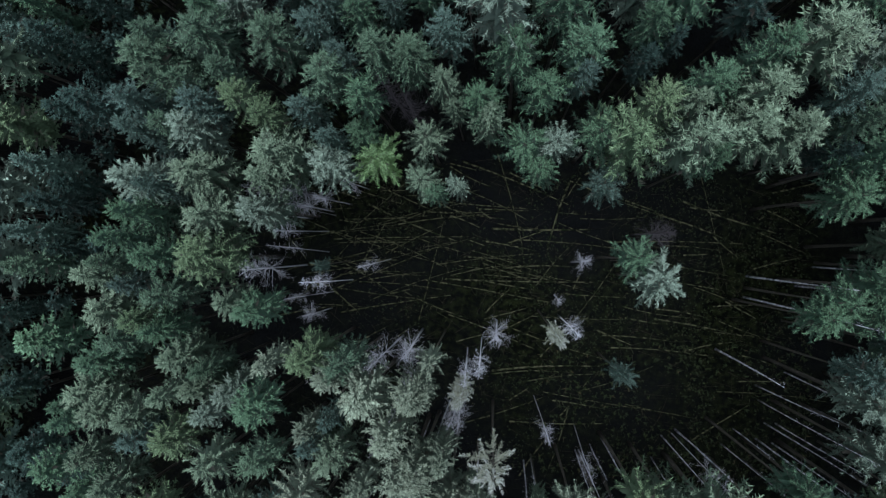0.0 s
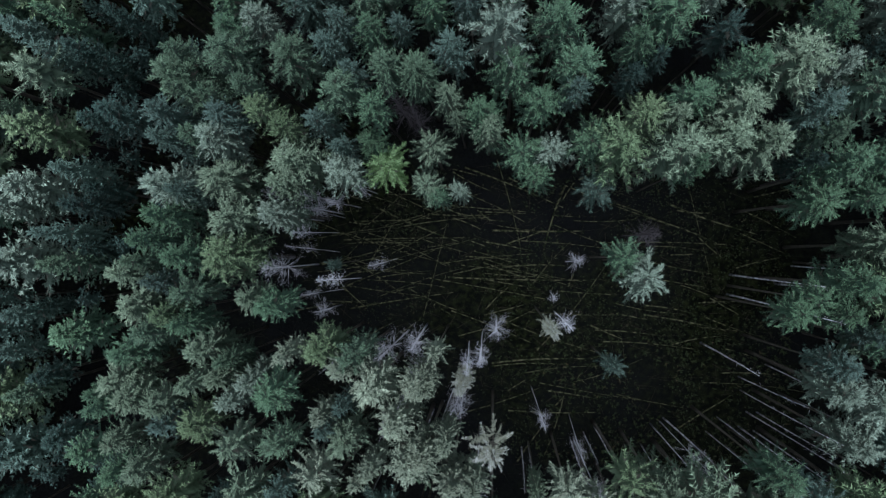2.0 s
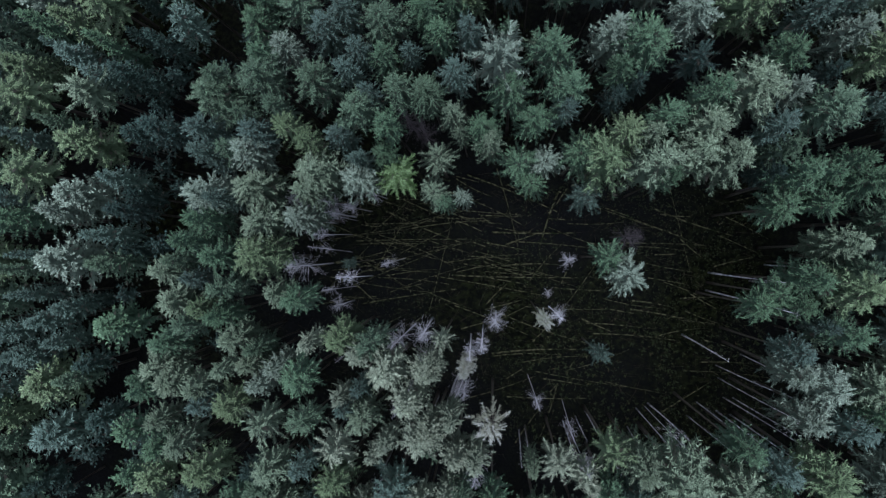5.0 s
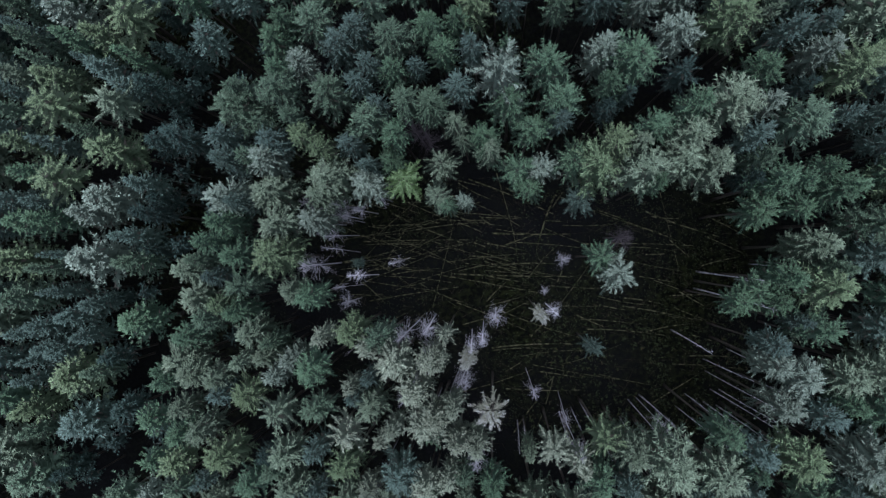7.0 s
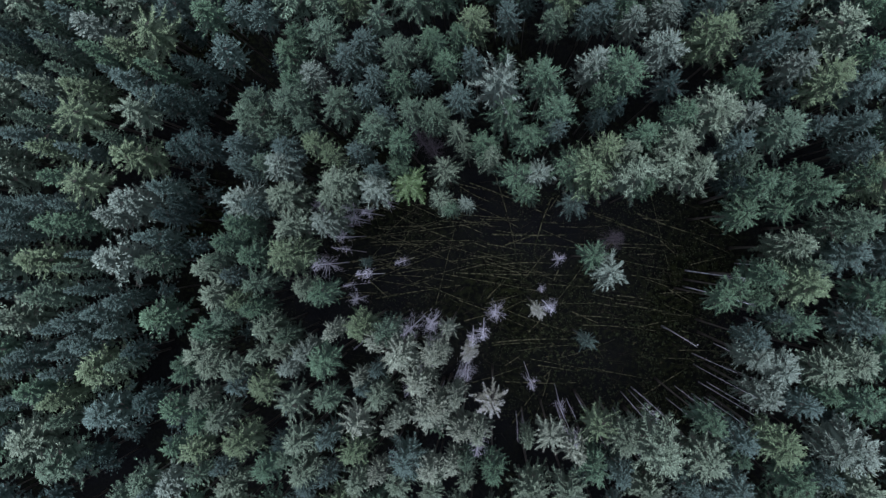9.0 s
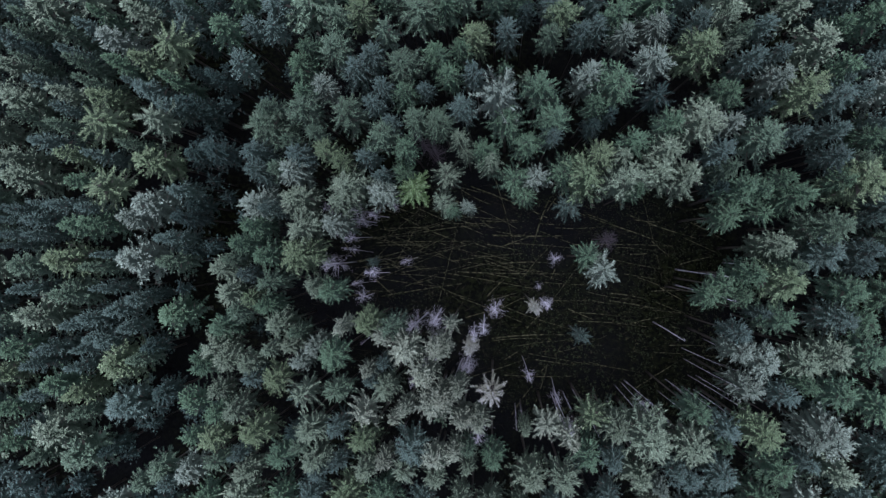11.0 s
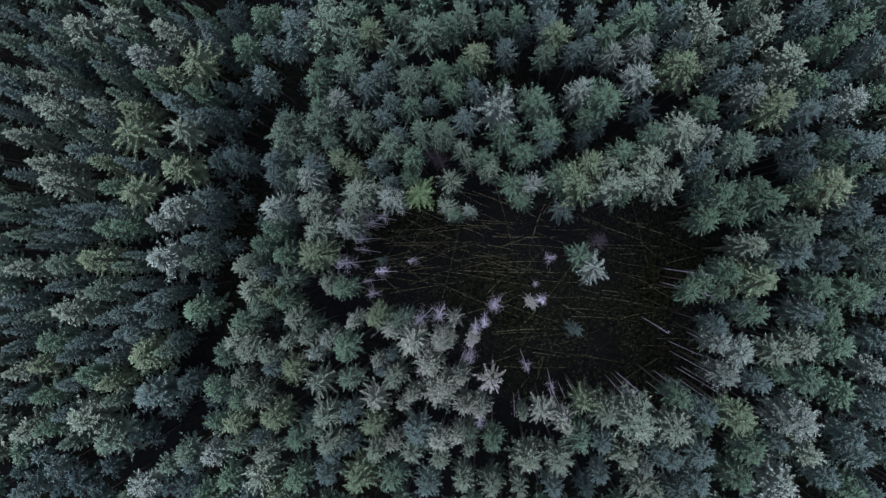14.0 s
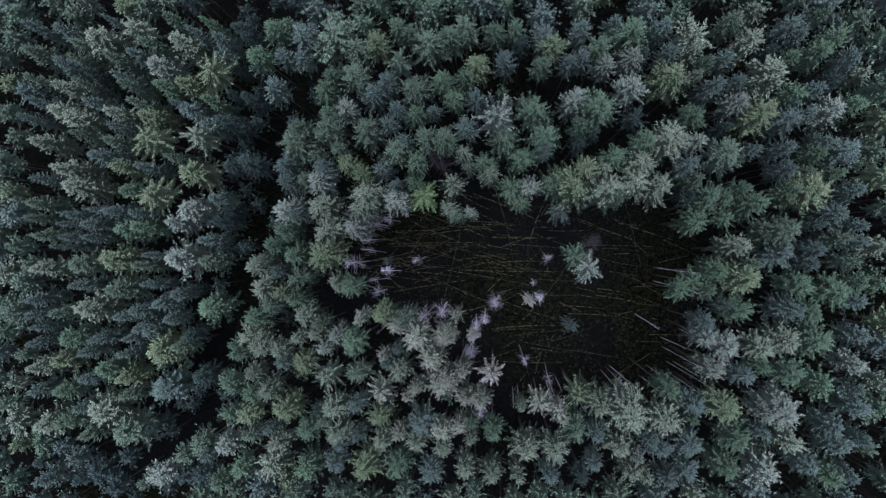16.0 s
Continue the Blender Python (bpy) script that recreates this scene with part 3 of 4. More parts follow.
plant("olive", "spire", [
    (-20.9, 2.9, 2.1, 19.8), (-20.5, -4.3, 1.4, 17.4), (-20.1, -19.8, 1.9, 18.9), (-19.7, -23.1, 1.9, 19), (-17.1, 5, 1.6, 18.7), (-16.2, 7, 2.4, 19.2),
    (-14.1, -24.1, 1.6, 19.6), (-12.1, -15.1, 1.9, 19.4), (-9.8, -23.7, 1.8, 19.5), (-6.5, -24.8, 1.5, 19.1), (-3.9, 12.4, 1.5, 17.8), (-3.8, -27.1, 1.6, 18.8),
    (-3, 10.8, 1.1, 15.1), (-2.8, -23.8, 1.2, 18.6), (-0.5, 10, 1.5, 16.6), (-0.2, -27.7, 1.8, 18.6), (3.2, -27.7, 1.3, 18.4), (3.6, -20.2, 0.9, 17),
    (3.8, -25.1, 2.1, 18.1), (7.5, -24.8, 2.1, 17.6), (13, -18.7, 1.9, 20), (13.3, 7.1, 2.6, 21.4), (13.6, 9.3, 1.4, 21.3), (14.8, -23.7, 2, 20.2),
])
plant("olive", "spire", [
    (16.3, -19.7, 2.9, 21.6), (16.4, -26.6, 1.8, 19.9), (17.1, 10.1, 2, 22.1), (17.2, 8.3, 2.3, 21.8), (17.9, -26.8, 1.3, 20.1), (19.4, 7.7, 2.3, 21.6),
    (19.8, 12.2, 2.8, 24.1), (20.4, -20, 2.5, 21.2), (22.7, 24.6, 2.4, 23.3), (22.9, 20.2, 1.1, 23.4), (22.9, 22.9, 1.4, 23.1), (29, 24, 2, 22.8),
    (29.4, 0.2, 1.9, 20.3), (30.5, 19.4, 2.5, 23.8), (31.1, -11.7, 2.1, 19.9), (33.6, -21.3, 2.1, 22.2), (33.6, -10.8, 2.3, 21),
])
plant("pale", "open", [
    (4.3, -6, 0.9, 18.8),
])
plant("pale", "spire", [
    (-2.5, -10.5, 0.9, 18.9),
])
plant("pale", "starry", [
    (-0.1, -15, 1.7, 20.5),
])
plant("silver", "open", [
    (0.2, 15.8, 2.8, 23.3),
])
plant("silver", "round", [
    (-2.9, 4.8, 0.9, 13.4), (4.7, 8.3, 1.6, 13.5), (11.3, -1.1, 0.8, 15.9), (11.9, -2.4, 1.8, 16.7),
])
plant("silver", "skirted", [
    (-45.3, -30.7, 2.4, 15), (-35.3, -25.8, 2, 16.6), (-26.1, 5.2, 2.2, 20.6),
])
plant("silver", "spire", [
    (-43.4, 24.4, 2.3, 18.8), (-42.2, 3.6, 2, 17.7), (-41.4, -0.8, 3, 18.4), (-39.7, 5.3, 2.5, 18.1), (-21.9, -12.9, 1.4, 17.6), (-21.4, 8.6, 2, 20.4),
    (-20.3, -10.9, 1.5, 17.1), (-18.2, 17.7, 1.6, 20.9), (-17.7, 3.3, 1.8, 18.8), (-12.7, 6.9, 2.2, 16.1), (9.5, 17.5, 2, 21.9), (13.2, 21.4, 1.4, 22.1),
    (15.8, 18.4, 2, 22.6), (15.8, 22.4, 1.7, 22.4), (17, -24.9, 1.3, 20.3), (23.1, 12.6, 1.4, 23), (25.6, -10.3, 1.8, 19.2), (26.3, -14.3, 1.9, 19.7),
    (27.1, 16.6, 1.7, 23.8), (27.5, -11.2, 2.1, 19.2), (30.6, -18.2, 1.3, 22.4), (31, -25.3, 2.4, 22.1), (32.6, -18, 2.7, 22.9), (37.5, 15.7, 2.1, 22.8),
])
plant("silver", "spire", [
    (41, -13.4, 1.7, 21.3),
])
plant("yellow", "open", [
    (-44.1, 7.3, 2.7, 18.1), (-44.1, 14.6, 3, 18.7), (-35.9, 23.3, 2.6, 19.2), (10.2, -17.8, 2.1, 17.3),
])
plant("yellow", "spire", [
    (-60.5, -15.2, 2.1, 14.6), (-51.4, -17.8, 2.3, 14), (-51.1, -1.2, 3, 17.2), (-49.6, 11.3, 1.8, 17.8), (-46, -13.9, 3.4, 13.9), (-45.6, 17.9, 2, 18.1),
    (-39.9, 22.1, 2.1, 18.3), (-39.5, 10.5, 2.8, 17.8), (-31.3, -21.3, 2, 18.3), (-27.3, -5.3, 1.4, 17.6), (-26.1, -20.4, 2.2, 19.6), (-24.5, -14.2, 1.7, 18.2),
    (-21.7, -0.8, 2.5, 19.4), (-17.9, 10.8, 1.6, 20.7), (-16.5, 9.3, 1.5, 19.6), (-15.8, -27.4, 2.5, 19.8), (-14.1, -20.8, 1.9, 19.6), (-14, -7.9, 1.8, 18.7),
    (-14, 26, 2, 20.3), (-1.4, 22.3, 1.9, 21.3), (7.4, 24.4, 1.9, 21.2), (9.8, 7.9, 2.6, 18), (11, 10.1, 1.9, 20.4), (20.4, 19.3, 2.4, 24.1),
])
plant("yellow", "spire", [
    (26.8, -18.2, 2.3, 21.8), (29.1, -3.4, 2.4, 21.8), (29.9, 15.2, 2.3, 24.4), (34.8, 7, 2.9, 23.6),
])
plant("young", "open", [
    (-14.5, -1.2, 0.8, 11.9), (10.1, -10.1, 1.2, 12.7),
])
plant("young", "round", [
    (8.7, 4.9, 1.6, 12.3),
])


# ---- ground ----
def build_ground():
    fine = np.arange(-84, 84.01, 1.4)
    steps = np.array([88, 96, 110, 135, 180, 260, 420, 800, 1500, 3000.0])
    axis = np.concatenate([-steps[::-1], fine, steps])
    n = len(axis)
    v = [(x, y, ground_z(x, y)) for y in axis for x in axis]
    f = [(j * n + i, j * n + i + 1, (j + 1) * n + i + 1, (j + 1) * n + i) for j in range(n - 1) for i in range(n - 1)]
    tagged(new("ground", mesh_of("ground", v, f, FLOOR, True)), "mossy forest floor of needle litter and earth, darkened for shade", "ground", kind="structure")


build_ground()

# ---- trees ----
MESHES = {}
NEEDLED = {
    "green": "dark green spruce tree standing in the dense stand", "blue": "bluish grey-green spruce tree standing in the stand",
    "olive": "pale olive spruce tree with lichen-grey sprays", "yellow": "yellowish green spruce tree with light tips",
    "emerald": "fresh mid-green spruce tree in the stand", "silver": "pale silvery green spruce tree with whitish tips", "ashen": "ashy pale spruce tree coated with grey lichen", "lime": "bright lime-green young tree at the clearing's edge",
    "dusky": "blue-green spruce with needles darkened for the shade of taller trees", "pale": "pale cream dying spruce with thin needles in the clearing", "young": "small dull green tree below the taller spruces",
}


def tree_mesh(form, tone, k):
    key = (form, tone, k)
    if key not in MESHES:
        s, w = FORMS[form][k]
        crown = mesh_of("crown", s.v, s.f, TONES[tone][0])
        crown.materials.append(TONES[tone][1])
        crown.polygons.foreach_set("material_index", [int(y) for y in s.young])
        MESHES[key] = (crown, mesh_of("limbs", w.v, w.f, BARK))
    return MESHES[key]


TRUNKS = [mesh_of("trunk", s.v, s.f, BARK, True) for s in STEMS]


def build_trees():
    rng = random.Random(5)
    # the stand round the clearing, tree by tree; beyond it the woods are one mass
    ranked = sorted(TREES, key=lambda t: math.hypot((t[0] - 1) / 1.25, t[1] + 3))
    for x, y, r, h, tone, form in ranked[:300]:
        k = rng.randrange(len(FORMS[form]))
        crown, limbs = tree_mesh(form, tone, k)
        kind = "spruce_tree" if form != "round" else "conifer_tree"
        ob = new(kind)
        s = r / WIDE
        ob.matrix_basis = Matrix.Translation((x, y, ground_z(x, y))) @ pose(0, 0, 0, rng.uniform(-1.2, 1.2), rng.uniform(-1.2, 1.2), rng.uniform(0, 360)) @ Matrix.Diagonal((s, s, h / TALL, 1))
        tagged(ob, NEEDLED[tone], "tree", "trees round the clearing")
        part("trunk", TRUNKS[k % 2], ob)
        tagged(part("branchwork", limbs, ob), kind="stuff")
        part("crown", crown, ob)
    return ranked[300:]


def pack(soup):
    v = np.array([tuple(p) for p in soup.v], dtype=np.float64)
    return v, np.array(soup.f, dtype=np.int64), np.array(soup.young or [0] * len(soup.f), dtype=np.int32)


class Mass:
    """Many trees joined into one mesh, with a material for each tone."""

    def __init__(self, name, mats):
        self.name, self.mats, self.v, self.f, self.m, self.n = name, mats, [], [], [], 0

    def add(self, packed, matrix, slot):
        v, f, young = packed
        a = np.array(matrix)
        self.v.append(v @ a[:3, :3].T + a[:3, 3])
        self.f.append(f + self.n)
        self.m.append(slot + young)
        self.n += len(v)

    def link(self):
        v, f, m = np.concatenate(self.v), np.concatenate(self.f), np.concatenate(self.m)
        me = bpy.data.meshes.new(self.name)
        me.vertices.add(len(v))
        me.vertices.foreach_set("co", v.astype(np.float32).ravel())
        me.loops.add(f.size)
        me.loops.foreach_set("vertex_index", f.astype(np.int32).ravel())
        me.polygons.add(len(f))
        me.polygons.foreach_set("loop_start", np.arange(0, f.size, 3, dtype=np.int32))
        me.polygons.foreach_set("material_index", m)
        for mat in self.mats:
            me.materials.append(mat)
        me.update(calc_edges=True)
        return new(self.name, me)


def stand_matrix(rng, x, y, r, h):
    return Matrix.Translation((x, y, ground_z(x, y))) @ pose(0, 0, 0, rng.uniform(-1.2, 1.2), rng.uniform(-1.2, 1.2), rng.uniform(0, 360)) @ Matrix.Diagonal((r / WIDE, r / WIDE, h / TALL, 1))


def build_woods(rest):
    rng = random.Random(6)
    tones = list(TONES)
    mass = Mass("outer_spruces", [m for t in tones for m in TONES[t]] + [BARK])
    far, margin, west, edge, opened = [pack(f[0]) for f in FAR_FORMS], [pack(f[0]) for f in MARGIN_FORMS], [pack(f[0]) for f in WEST_FORMS], [pack(f[0]) for f in EDGE_FORMS], [pack(f[0]) for f in FORMS["open"]]
    post = Soup()
    post.tube([Vector((0, 0, -0.4)), Vector((0, 0, TALL - 0.5))], [0.19, 0.03], 5, False)
    post.f = [t for q in post.f for t in ((q[0], q[1], q[2]), (q[0], q[2], q[3]))]
    post = pack(post)
    for x, y, r, h, tone, form in rest:
        m = stand_matrix(rng, x, y, r, h)
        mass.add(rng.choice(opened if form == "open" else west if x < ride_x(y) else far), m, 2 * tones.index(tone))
        mass.add(post, m, 2 * len(tones))
    tagged(mass.link(), "outer spruce wood of mixed green tones", "trees", kind="stuff")
    # the wood goes on, and low suppressed trees fill the holes between the crowns
    mass = Mass("surrounding_spruces", [m for t in tones for m in TONES[t]] + [BARK])
    cells = {}
    for x, y, r, *_ in TREES:
        cells.setdefault((int(x // 4), int(y // 4)), []).append((x, y, 1.0))

    def free(x, y, gap):
        i, j = int(x // 4), int(y // 4)
        return all(math.hypot(x - a, y - b) > gap for p in (i - 1, i, i + 1) for q in (j - 1, j, j + 1) for a, b, _ in cells.get((p, q), ()))

    for _ in range(15000):
        x, y = rng.uniform(-77, 55), rng.uniform(-42, 42)
        inner = -61 < x < 40.3 and -27 < y < 26.8
        low = ride_gap(x, y) < (6.0 if x < ride_x(y) and y > -3 else 3.2)
        if in_clearing(x, y) or (inner and open_side(x, y)) or (low and (rng.random() < 0.6 if y < -20 and ride_gap(x, y) > 1.8 else x > ride_x(y) - 2 or y < -3 or rng.random() < 0.4)) or not free(x, y, (1.8 if low else 2.9 if x < ride_x(y) else 2.4) if inner else 2.7):
            continue
        cells.setdefault((int(x // 4), int(y // 4)), []).append((x, y, 1.0))
        r = rng.uniform(1.2, 1.8) if inner else rng.uniform(1.6, 2.6)
        h = stand_height(x, y) * (rng.uniform(0.45, 0.72) if inner else rng.uniform(0.85, 1.06))
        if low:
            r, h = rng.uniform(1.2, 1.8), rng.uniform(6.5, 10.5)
        # trees near the ride take the tone that is darkened for shade
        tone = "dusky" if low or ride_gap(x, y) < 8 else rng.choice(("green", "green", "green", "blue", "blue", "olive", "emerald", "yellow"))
        m = stand_matrix(rng, x, y, r, h)
        near = not inner and -70 < x < 50 and -35 < y < 35
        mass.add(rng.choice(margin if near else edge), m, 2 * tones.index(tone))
        mass.add(post, m, 2 * len(tones))
    tagged(mass.link(), "endless spruce wood all around the clearing", "trees", kind="stuff")
    mass = Mass("far_spruces", [m for t in tones for m in TONES[t]] + [BARK])
    ring = [pack(f[0]) for f in RING_FORMS]
    for i in range(-20, 21):
        for j in range(-16, 17):
            x, y = 6.8 * i + rng.uniform(-1.9, 1.9) - 8, 6.8 * j + rng.uniform(-1.9, 1.9)
            if -78 < x < 56 and -43 < y < 43:
                continue
            r = rng.uniform(2.7, 3.6)
            m = stand_matrix(rng, x, y, r, stand_height(x, y) * rng.uniform(0.85, 1.08))
            mass.add(rng.choice(ring), m, 2 * tones.index(rng.choice(("green", "green", "blue", "emerald", "olive"))))
    tagged(mass.link(), "far spruce wood that closes the horizon", "trees", kind="stuff")


build_woods(build_trees())

# ---- dead standing trees ----
DEAD = [(-14.2, -3.1, 17, 0.9), (-16.7, 1.8, 16, 0.8), (-16.6, -0.3, 16.5, 0.6), (-18.9, -1.6, 16, 1.6), (-16.1, -4.3, 15, 0.6), (-10.3, -1, 14, 0.7),
        (-16, 3.4, 14, 0.5), (7.5, -1.3, 12, 1), (5.9, -4.5, 8, 0.6), (0.3, -7.1, 14, 1.3), (-1.2, -8.8, 18.3, 0.9), (-9.1, -8.7, 16, 1.4),
        (-7.1, -8, 16, 1.5), (-6.1, -10, 16, 1), (-2.6, -9.8, 17.5, 0.9), (-2.9, -13.6, 15, 1.2), (3.9, -14.4, 14, 0.9), (6.3, -6.5, 18, 0.95),
        (13.2, 1.4, 13, 1.5), (-16.4, -6, 8, 1.2)]
DEAD += [(-7.7, -13, 16, 0.9), (-16.2, 5.1, 15, 1.2), (-1.5, -20.2, 18, 1.4), (-9.5, -15.3, 16.5, 1.1), (-11.8, -23.5, 17, 1.1), (-7.7, 12.2, 17, 2),
         (-6.9, 11.3, 14, 1.6), (-18.4, 3.1, 16, 1.5), (-14.3, 4.5, 13, 1), (17.1, -17.8, 17, 1), (7.8, -17.2, 15, 0.8), (27, 6.5, 17, 1),
         # the last three stand in for bare lower limbs of bordering live trees
         (-3, -13.8, 15, 1), (15.1, -20.1, 17, 1), (8.2, -19.6, 17, 1.1), (-20.2, 4.8, 14, 1.4), (-16.2, 3.8, 11, 1.2), (-12.5, 6, 12, 1.1)]
SNAGS = [(24.1, -2.6, 17.1), (28.5, -3.5, 16), (23.8, -4.6, 19.9), (21.2, -9.6, 14.5), (27.5, -11.7, 13.3), (24.9, -13, 13.5),
         (25.1, -14.4, 18.7), (30.1, -15.1, 11), (25.7, -16.6, 17), (24.9, -18.1, 17.5), (26.4, -18.5, 14.5), (21.7, -18.7, 16.1),
         (20.4, -20, 14.4), (16.9, -20.7, 13.7), (16.1, -18, 14.9), (17.4, -17.4, 13.6), (13.9, -20.2, 10.7), (10.4, -18.4, 10.9),
         (7.9, -19.6, 10.6), (9.3, -19, 8.8), (3.6, -20.3, 11.5), (2.9, -20.8, 11.2), (12.6, -22.2, 9.4), (22.8, -17.2, 8.8),
         (30.1, -1.7, 14.3), (26.7, -16.6, 13.7), (-7.5, -14.3, 12.4), (-6.4, -17.1, 12.4), (-16.4, -11.5, 8.8), (-12.2, -14.4, 8.2),
         (-10, -11.4, 11.3), (-4.2, -14.8, 12.3)]


def build_dead():
    rng = random.Random(8)
    bare = [mesh_of("bare_limbs", s.v, s.f, DEADWOOD) for s in (bare_crown(71, 9.0, 58), bare_crown(72, 7.5, 50), bare_crown(73, 10.5, 62))]
    s = bare_crown(76, 11.0, 90)
    bare.append(mesh_of("bare_crown", s.v, s.f, DARKWOOD))
    poles = [mesh_of("trunk", s.v, s.f, DEADWOOD, True) for s in (stem(74, 0.09), stem(75, 0.08))]
    s = bare_crown(78, 10.0, 64)
    bare.append(mesh_of("bare_crown", s.v, s.f, BLEACHED))
    s = stem(77, 0.1)
    poles.append(mesh_of("trunk", s.v, s.f, DARKWOOD, True))
    s = stem(79, 0.07)
    poles.append(mesh_of("trunk", s.v, s.f, BLEACHED, True))
    for i, (x, y, h, r) in enumerate(DEAD):
        ob = new("dead_spruce")
        ob.matrix_basis = Matrix.Translation((x, y, ground_z(x, y))) @ pose(0, 0, 0, rng.uniform(-2, 2), rng.uniform(-2, 2), rng.uniform(0, 360)) @ Matrix.Diagonal((r / WIDE * 1.18, r / WIDE * 1.18, h / TALL, 1))
        brown, white = y > 10 or x > 12 and y > 0, i in (0, 10, 14, 17)
        tagged(ob, "dark brown dead spruce with bare drooping twigs" if brown else "whitish bleached dead spruce with bare twigs" if white else "bare grey dead spruce with lilac-grey twigs", "dead tree", "dead trees in the clearing")
        part("trunk", poles[2 if brown else 3 if white else i % 2], ob)
        tagged(part("bare_crown", bare[3 if brown else 4 if white else i % 3], ob), kind="stuff")
    for i, (x, y, h) in enumerate(SNAGS):
        s, w = stem(80 + i, rng.uniform(0.05, 0.095), h), Soup()
        for k in range(28):
            z, a, l = h * rng.uniform(0.35, 0.99), rng.uniform(0, 6.283), rng.uniform(0.1, 0.5)
            w.spike(Vector((0, 0, z)), Vector((math.cos(a) * l, math.sin(a) * l, z + rng.uniform(-0.2, 0.15))), 0.013)
        ob = new("dead_tree")
        ob.matrix_basis = Matrix.Translation((x, y, ground_z(x, y))) @ pose(0, 0, 0, rng.uniform(-1.5, 1.5), rng.uniform(-1.5, 1.5), 0)
        tagged(ob, "tall bare grey dead trunk with broken stubs", "dead tree", "dead trunks at the clearing's edge")
        part("trunk", mesh_of("trunk", s.v, s.f, SNAGWOOD, True), ob)
        tagged(part("stubble", mesh_of("stubble", w.v, w.f, SNAGWOOD), ob), kind="stuff")


build_dead()

# ---- fallen trunks on the clearing floor ----
LOGS = [(-16.1, 6, -10.1, 3.9, 0.14), (-12.5, 4.5, -3.1, 0.6, 0.22), (-16.1, 1, -2.5, 1.2, 0.15), (-13.7, 0.7, -7.8, 0.7, 0.19), (-10.4, -4.5, -1.4, -1.8, 0.14), (-8.9, -4.3, -2.5, -6.9, 0.17),
        (-4.8, -3, 10, -3.2, 0.2), (-13.1, -1.1, -9.5, -1.1, 0.19), (-15.5, -2.6, -8.9, -2.3, 0.14), (-15.5, -6.4, -4.3, -4.6, 0.17), (-14.9, 3, -6.6, 3.3, 0.15), (-7.2, 5.3, -1.4, 2.7, 0.19),
        (-3.1, 5, -1.8, 3, 0.14), (-1.7, 4.1, -0.2, 3, 0.17), (-22.1, -6.8, -13.7, -5.5, 0.15), (-16.1, -4.1, -13.7, -6.1, 0.19), (-4.3, 8.5, 1.5, 6.7, 0.14), (-3.1, 8.7, 7.2, 4.3, 0.22),
        (-4.3, 8.2, -0.2, 6.1, 0.15)]
LOGS += [(1.5, 7.5, 4.9, 5.8, 0.19), (7.4, 6.6, 5.2, -0.2, 0.26), (8.3, 6.9, 7.2, 5.2, 0.17), (-0.2, 2, 9.4, 1.9, 0.26), (-4.3, 3.3, -1.4, 2.1, 0.19), (-2.5, 0.9, 2.1, -1.1, 0.14),
         (-1.1, 0.8, 4.1, -0.2, 0.17), (-1.1, -1.4, 4.9, -3.6, 0.15), (0.9, -1.9, 8.3, -1.8, 0.19), (-0.8, -3.2, 12.7, -4.7, 0.14), (8.3, -2.5, 7.7, -3.9, 0.17), (-0.8, -6.9, 3.2, -5.8, 0.15),
         (8.8, 7.2, 11.4, 8.6, 0.19), (12.7, 4.7, 18.2, 2.3, 0.14), (1.5, 0.6, 4.9, 1.8, 0.17), (-0.8, -6.3, 1.5, -4, 0.15), (15.5, 3.4, 22.6, 0.6, 0.22), (18.2, 4.6, 26.8, 1.5, 0.25),
         (18.8, 4, 22, 3.7, 0.17)]
LOGS += [(20.9, 1.2, 23.1, -0.8, 0.15), (26.3, 5.3, 32.1, 6.8, 0.19), (25.2, 2.8, 26.8, 3.5, 0.14), (18.2, -0.6, 20.4, -0.5, 0.17), (20.9, -5.5, 26.3, -5.4, 0.15), (22, -5, 24.7, -6.6, 0.19),
         (15.5, -6.8, 23.6, -8.3, 0.22), (24.7, -1.9, 29, -0.8, 0.17), (-3.7, -9.2, -0.5, -8.3, 0.15), (-16.1, -11.1, -10.1, -7.5, 0.19), (-12.5, -10.5, -7.8, -7.5, 0.14), (-0.2, -12, 10.2, -11.4, 0.24),
         (-0.2, -12.3, 7.2, -12, 0.15), (1.5, -16.9, 10.5, -16.8, 0.19), (1.5, -14.9, 6.6, -11.9, 0.14), (5.5, -14.8, 10.5, -15.5, 0.17), (7.2, -15.3, 4.9, -22.2, 0.15), (2.4, -22.3, 5.2, -18.2, 0.2),
         (6.3, -16.5, 9.4, -12.4, 0.14)]
LOGS += [(10.5, -8.4, 17.1, -8.9, 0.17), (11.1, -9.6, 20.9, -10.3, 0.15), (10, -7.9, 13.3, -9.3, 0.19), (12.7, -6.7, 24.7, -8.3, 0.14), (15.5, -5.8, 20.4, -6.6, 0.17), (18.2, -9.8, 23.6, -8.8, 0.15),
         (18.8, -18.4, 24.7, -14.4, 0.19), (23.6, -10.2, 26.3, -11, 0.14)]


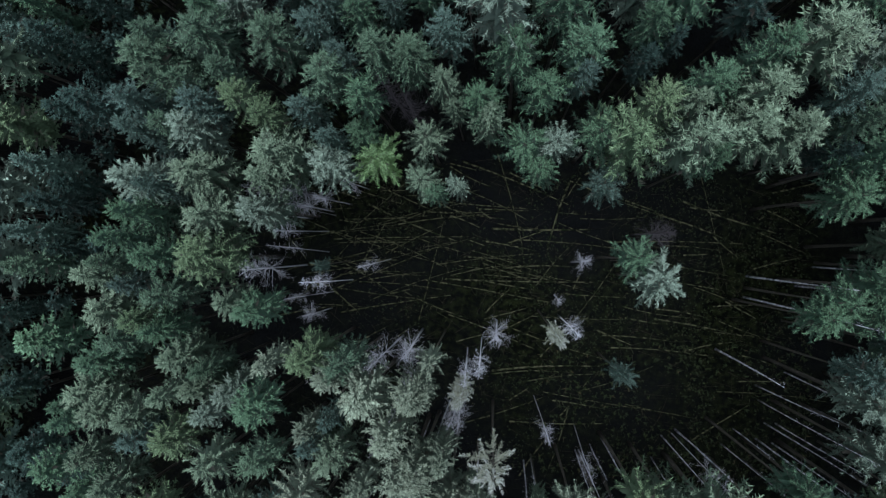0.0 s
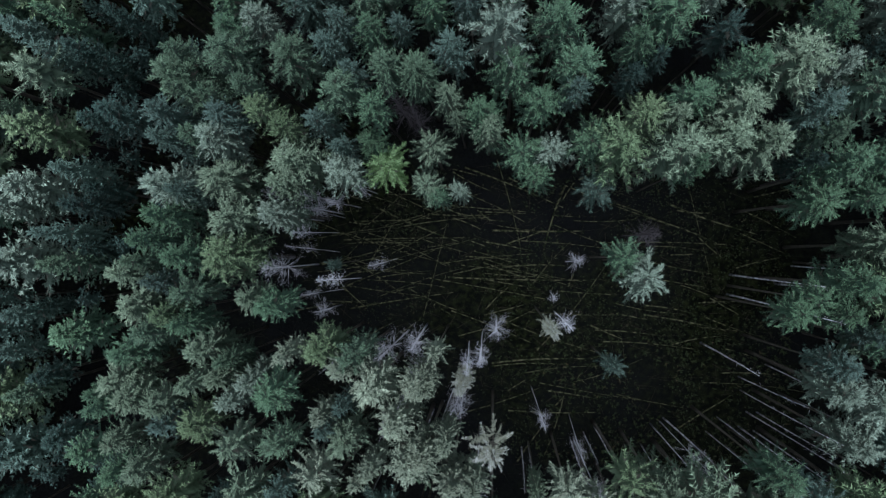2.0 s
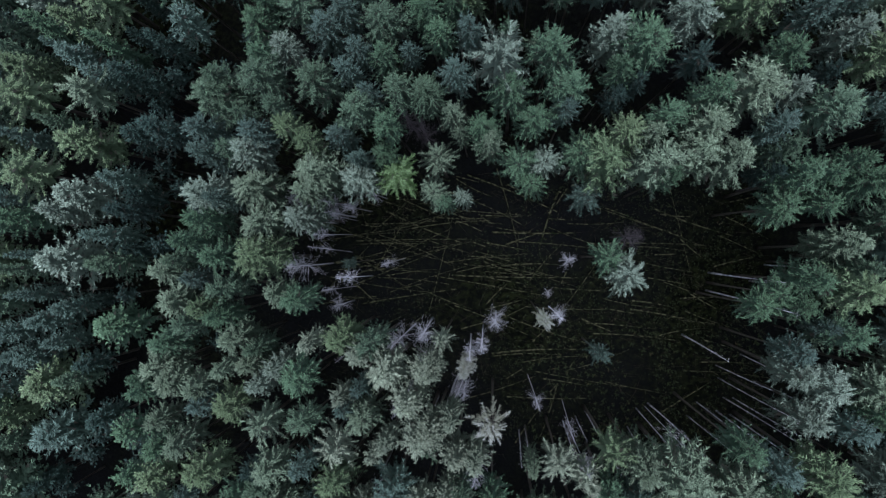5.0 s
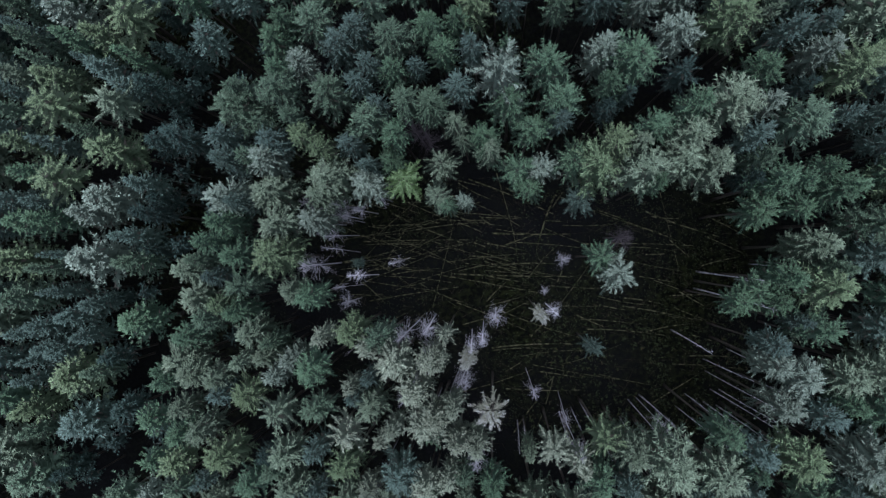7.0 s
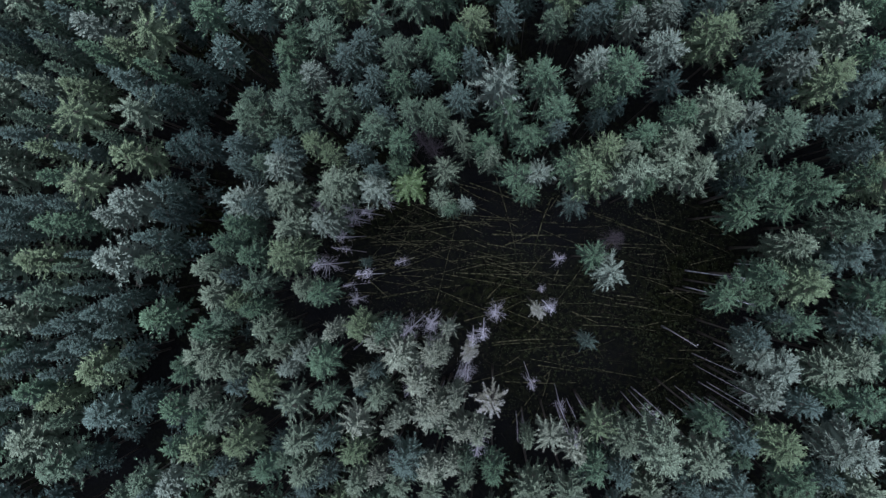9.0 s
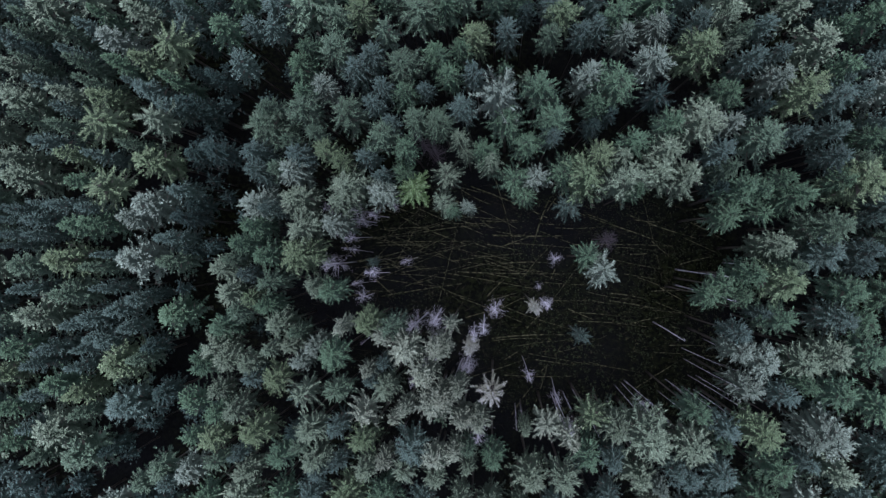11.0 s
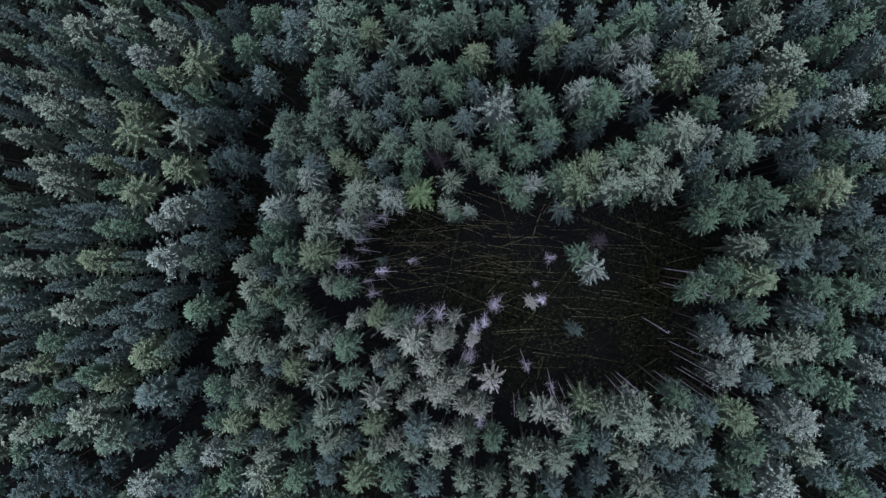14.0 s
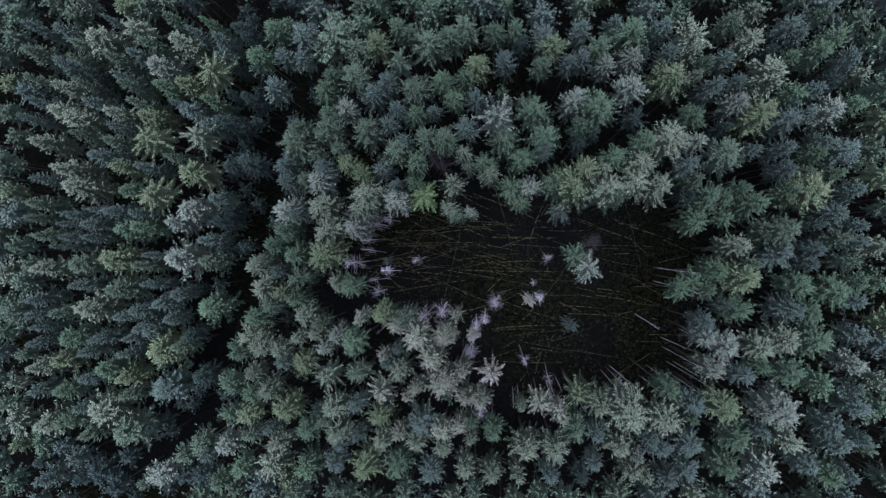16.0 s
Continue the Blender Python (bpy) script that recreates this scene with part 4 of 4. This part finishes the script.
def build_log(rng, x0, y0, x1, y1, r, lift):
    r *= 0.4
    length = math.hypot(x1 - x0, y1 - y0)
    mx, my = (x0 + x1) / 2, (y0 + y1) / 2
    s, w = Soup(), Soup()
    sway = rng.uniform(-0.035, 0.035) * length
    pts = [Vector((length * (u - 0.5), sway * math.sin(3.1 * u), 0.12 * math.sin(5 * u + r * 40))) for u in (0, 0.17, 0.33, 0.5, 0.67, 0.83, 1)]
    s.tube(pts, [r * (1.12 - 0.62 * i / 6) for i in range(7)], 8)
    for k in range(int(length * 1.3)):
        u, a, l = rng.uniform(0.1, 1), rng.uniform(0, 6.283), rng.uniform(0.15, 0.75)
        p = Vector((length * (u - 0.5), sway * math.sin(3.1 * u), 0))
        w.spike(p, p + Vector((rng.uniform(0.1, 0.5) * l, math.cos(a) * l, abs(math.sin(a)) * l)), 0.028)
    ob = new("fallen_log")
    ob.matrix_basis = Matrix.Translation((mx, my, ground_z(mx, my) + r * 0.7 + lift)) @ pose(0, 0, 0, 0, rng.uniform(-1.2, 1.2), math.degrees(math.atan2(y1 - y0, x1 - x0)))
    tagged(ob, "long fallen spruce trunk with moss and broken stubs", "log", "fallen trunks in the clearing")
    part("stem", mesh_of("stem", s.v, s.f, LOGWOOD, True), ob)
    tagged(part("stubble", mesh_of("stubble", w.v, w.f, LOGWOOD), ob), kind="stuff")


def build_logs():
    rng = random.Random(9)
    for i, row in enumerate(LOGS):
        build_log(rng, *row, 0.12 * (i % 4))
    made = 0
    while made < 84:
        x, y = rng.uniform(-20, 28), rng.uniform(-16, 7)
        if not in_clearing(x, y):
            continue
        # windthrow: most trunks lie east and west, fanned a little, closest together in the north-west
        if made > 38:
            x, y = rng.uniform(-16, 4), rng.uniform(-4.5, 6)
        a = radians(rng.gauss(-3 - 0.9 * (x - 3) * 0.5, 11) if rng.random() < 0.75 else rng.uniform(-80, 80))
        l = rng.uniform(5, 13) / 2
        build_log(rng, x - l * math.cos(a), y - l * math.sin(a), x + l * math.cos(a), y + l * math.sin(a), rng.uniform(0.08, 0.15), rng.uniform(0, 0.4))
        made += 1


build_logs()


# ---- undergrowth and litter ----
def build_undergrowth():
    rng, s, w = random.Random(10), Soup(), Soup()
    n = 0
    while n < 9500:
        x, y = rng.uniform(-28, 30), rng.uniform(-22, 9)
        if noise.noise(Vector((x * 0.22, y * 0.22, 1.3))) + 0.02 * (x - 4) * (1 if y < 0 else 0.6) < rng.uniform(-0.35, 0.5):
            n += 0.3
            continue
        z, size = ground_z(x, y), rng.uniform(0.06, 0.22) * (2.0 if x > 4 and y < -9 and rng.random() < 0.5 else 1.0)
        for k in range(6):
            a = rng.uniform(0, 6.283)
            s.blade(Vector((x, y, z)), Vector((math.cos(a), math.sin(a), rng.uniform(0.2, 1.1))).normalized(), size * rng.uniform(0.6, 1.3), size * 0.2, rng.uniform(-0.5, 0.5))
        n += 1
    for k in range(1100):
        x, y, a, l = rng.uniform(-26, 30), rng.uniform(-24, 9), rng.gauss(0, 0.7), rng.uniform(0.6, 3.2)
        p = Vector((x, y, ground_z(x, y) + 0.06))
        w.spike(p, p + Vector((math.cos(a) * l, math.sin(a) * l, rng.uniform(0.0, 0.25))), rng.uniform(0.012, 0.035))
    tagged(new("undergrowth", mesh_of("undergrowth", s.v, s.f, MOSS)), "low mossy green undergrowth on the forest floor", "undergrowth", kind="stuff")
    tagged(new("fallen_branches", mesh_of("fallen_branches", w.v, w.f, TWIGS)), "scattered broken branches on the forest floor", "branches", kind="stuff")


build_undergrowth()
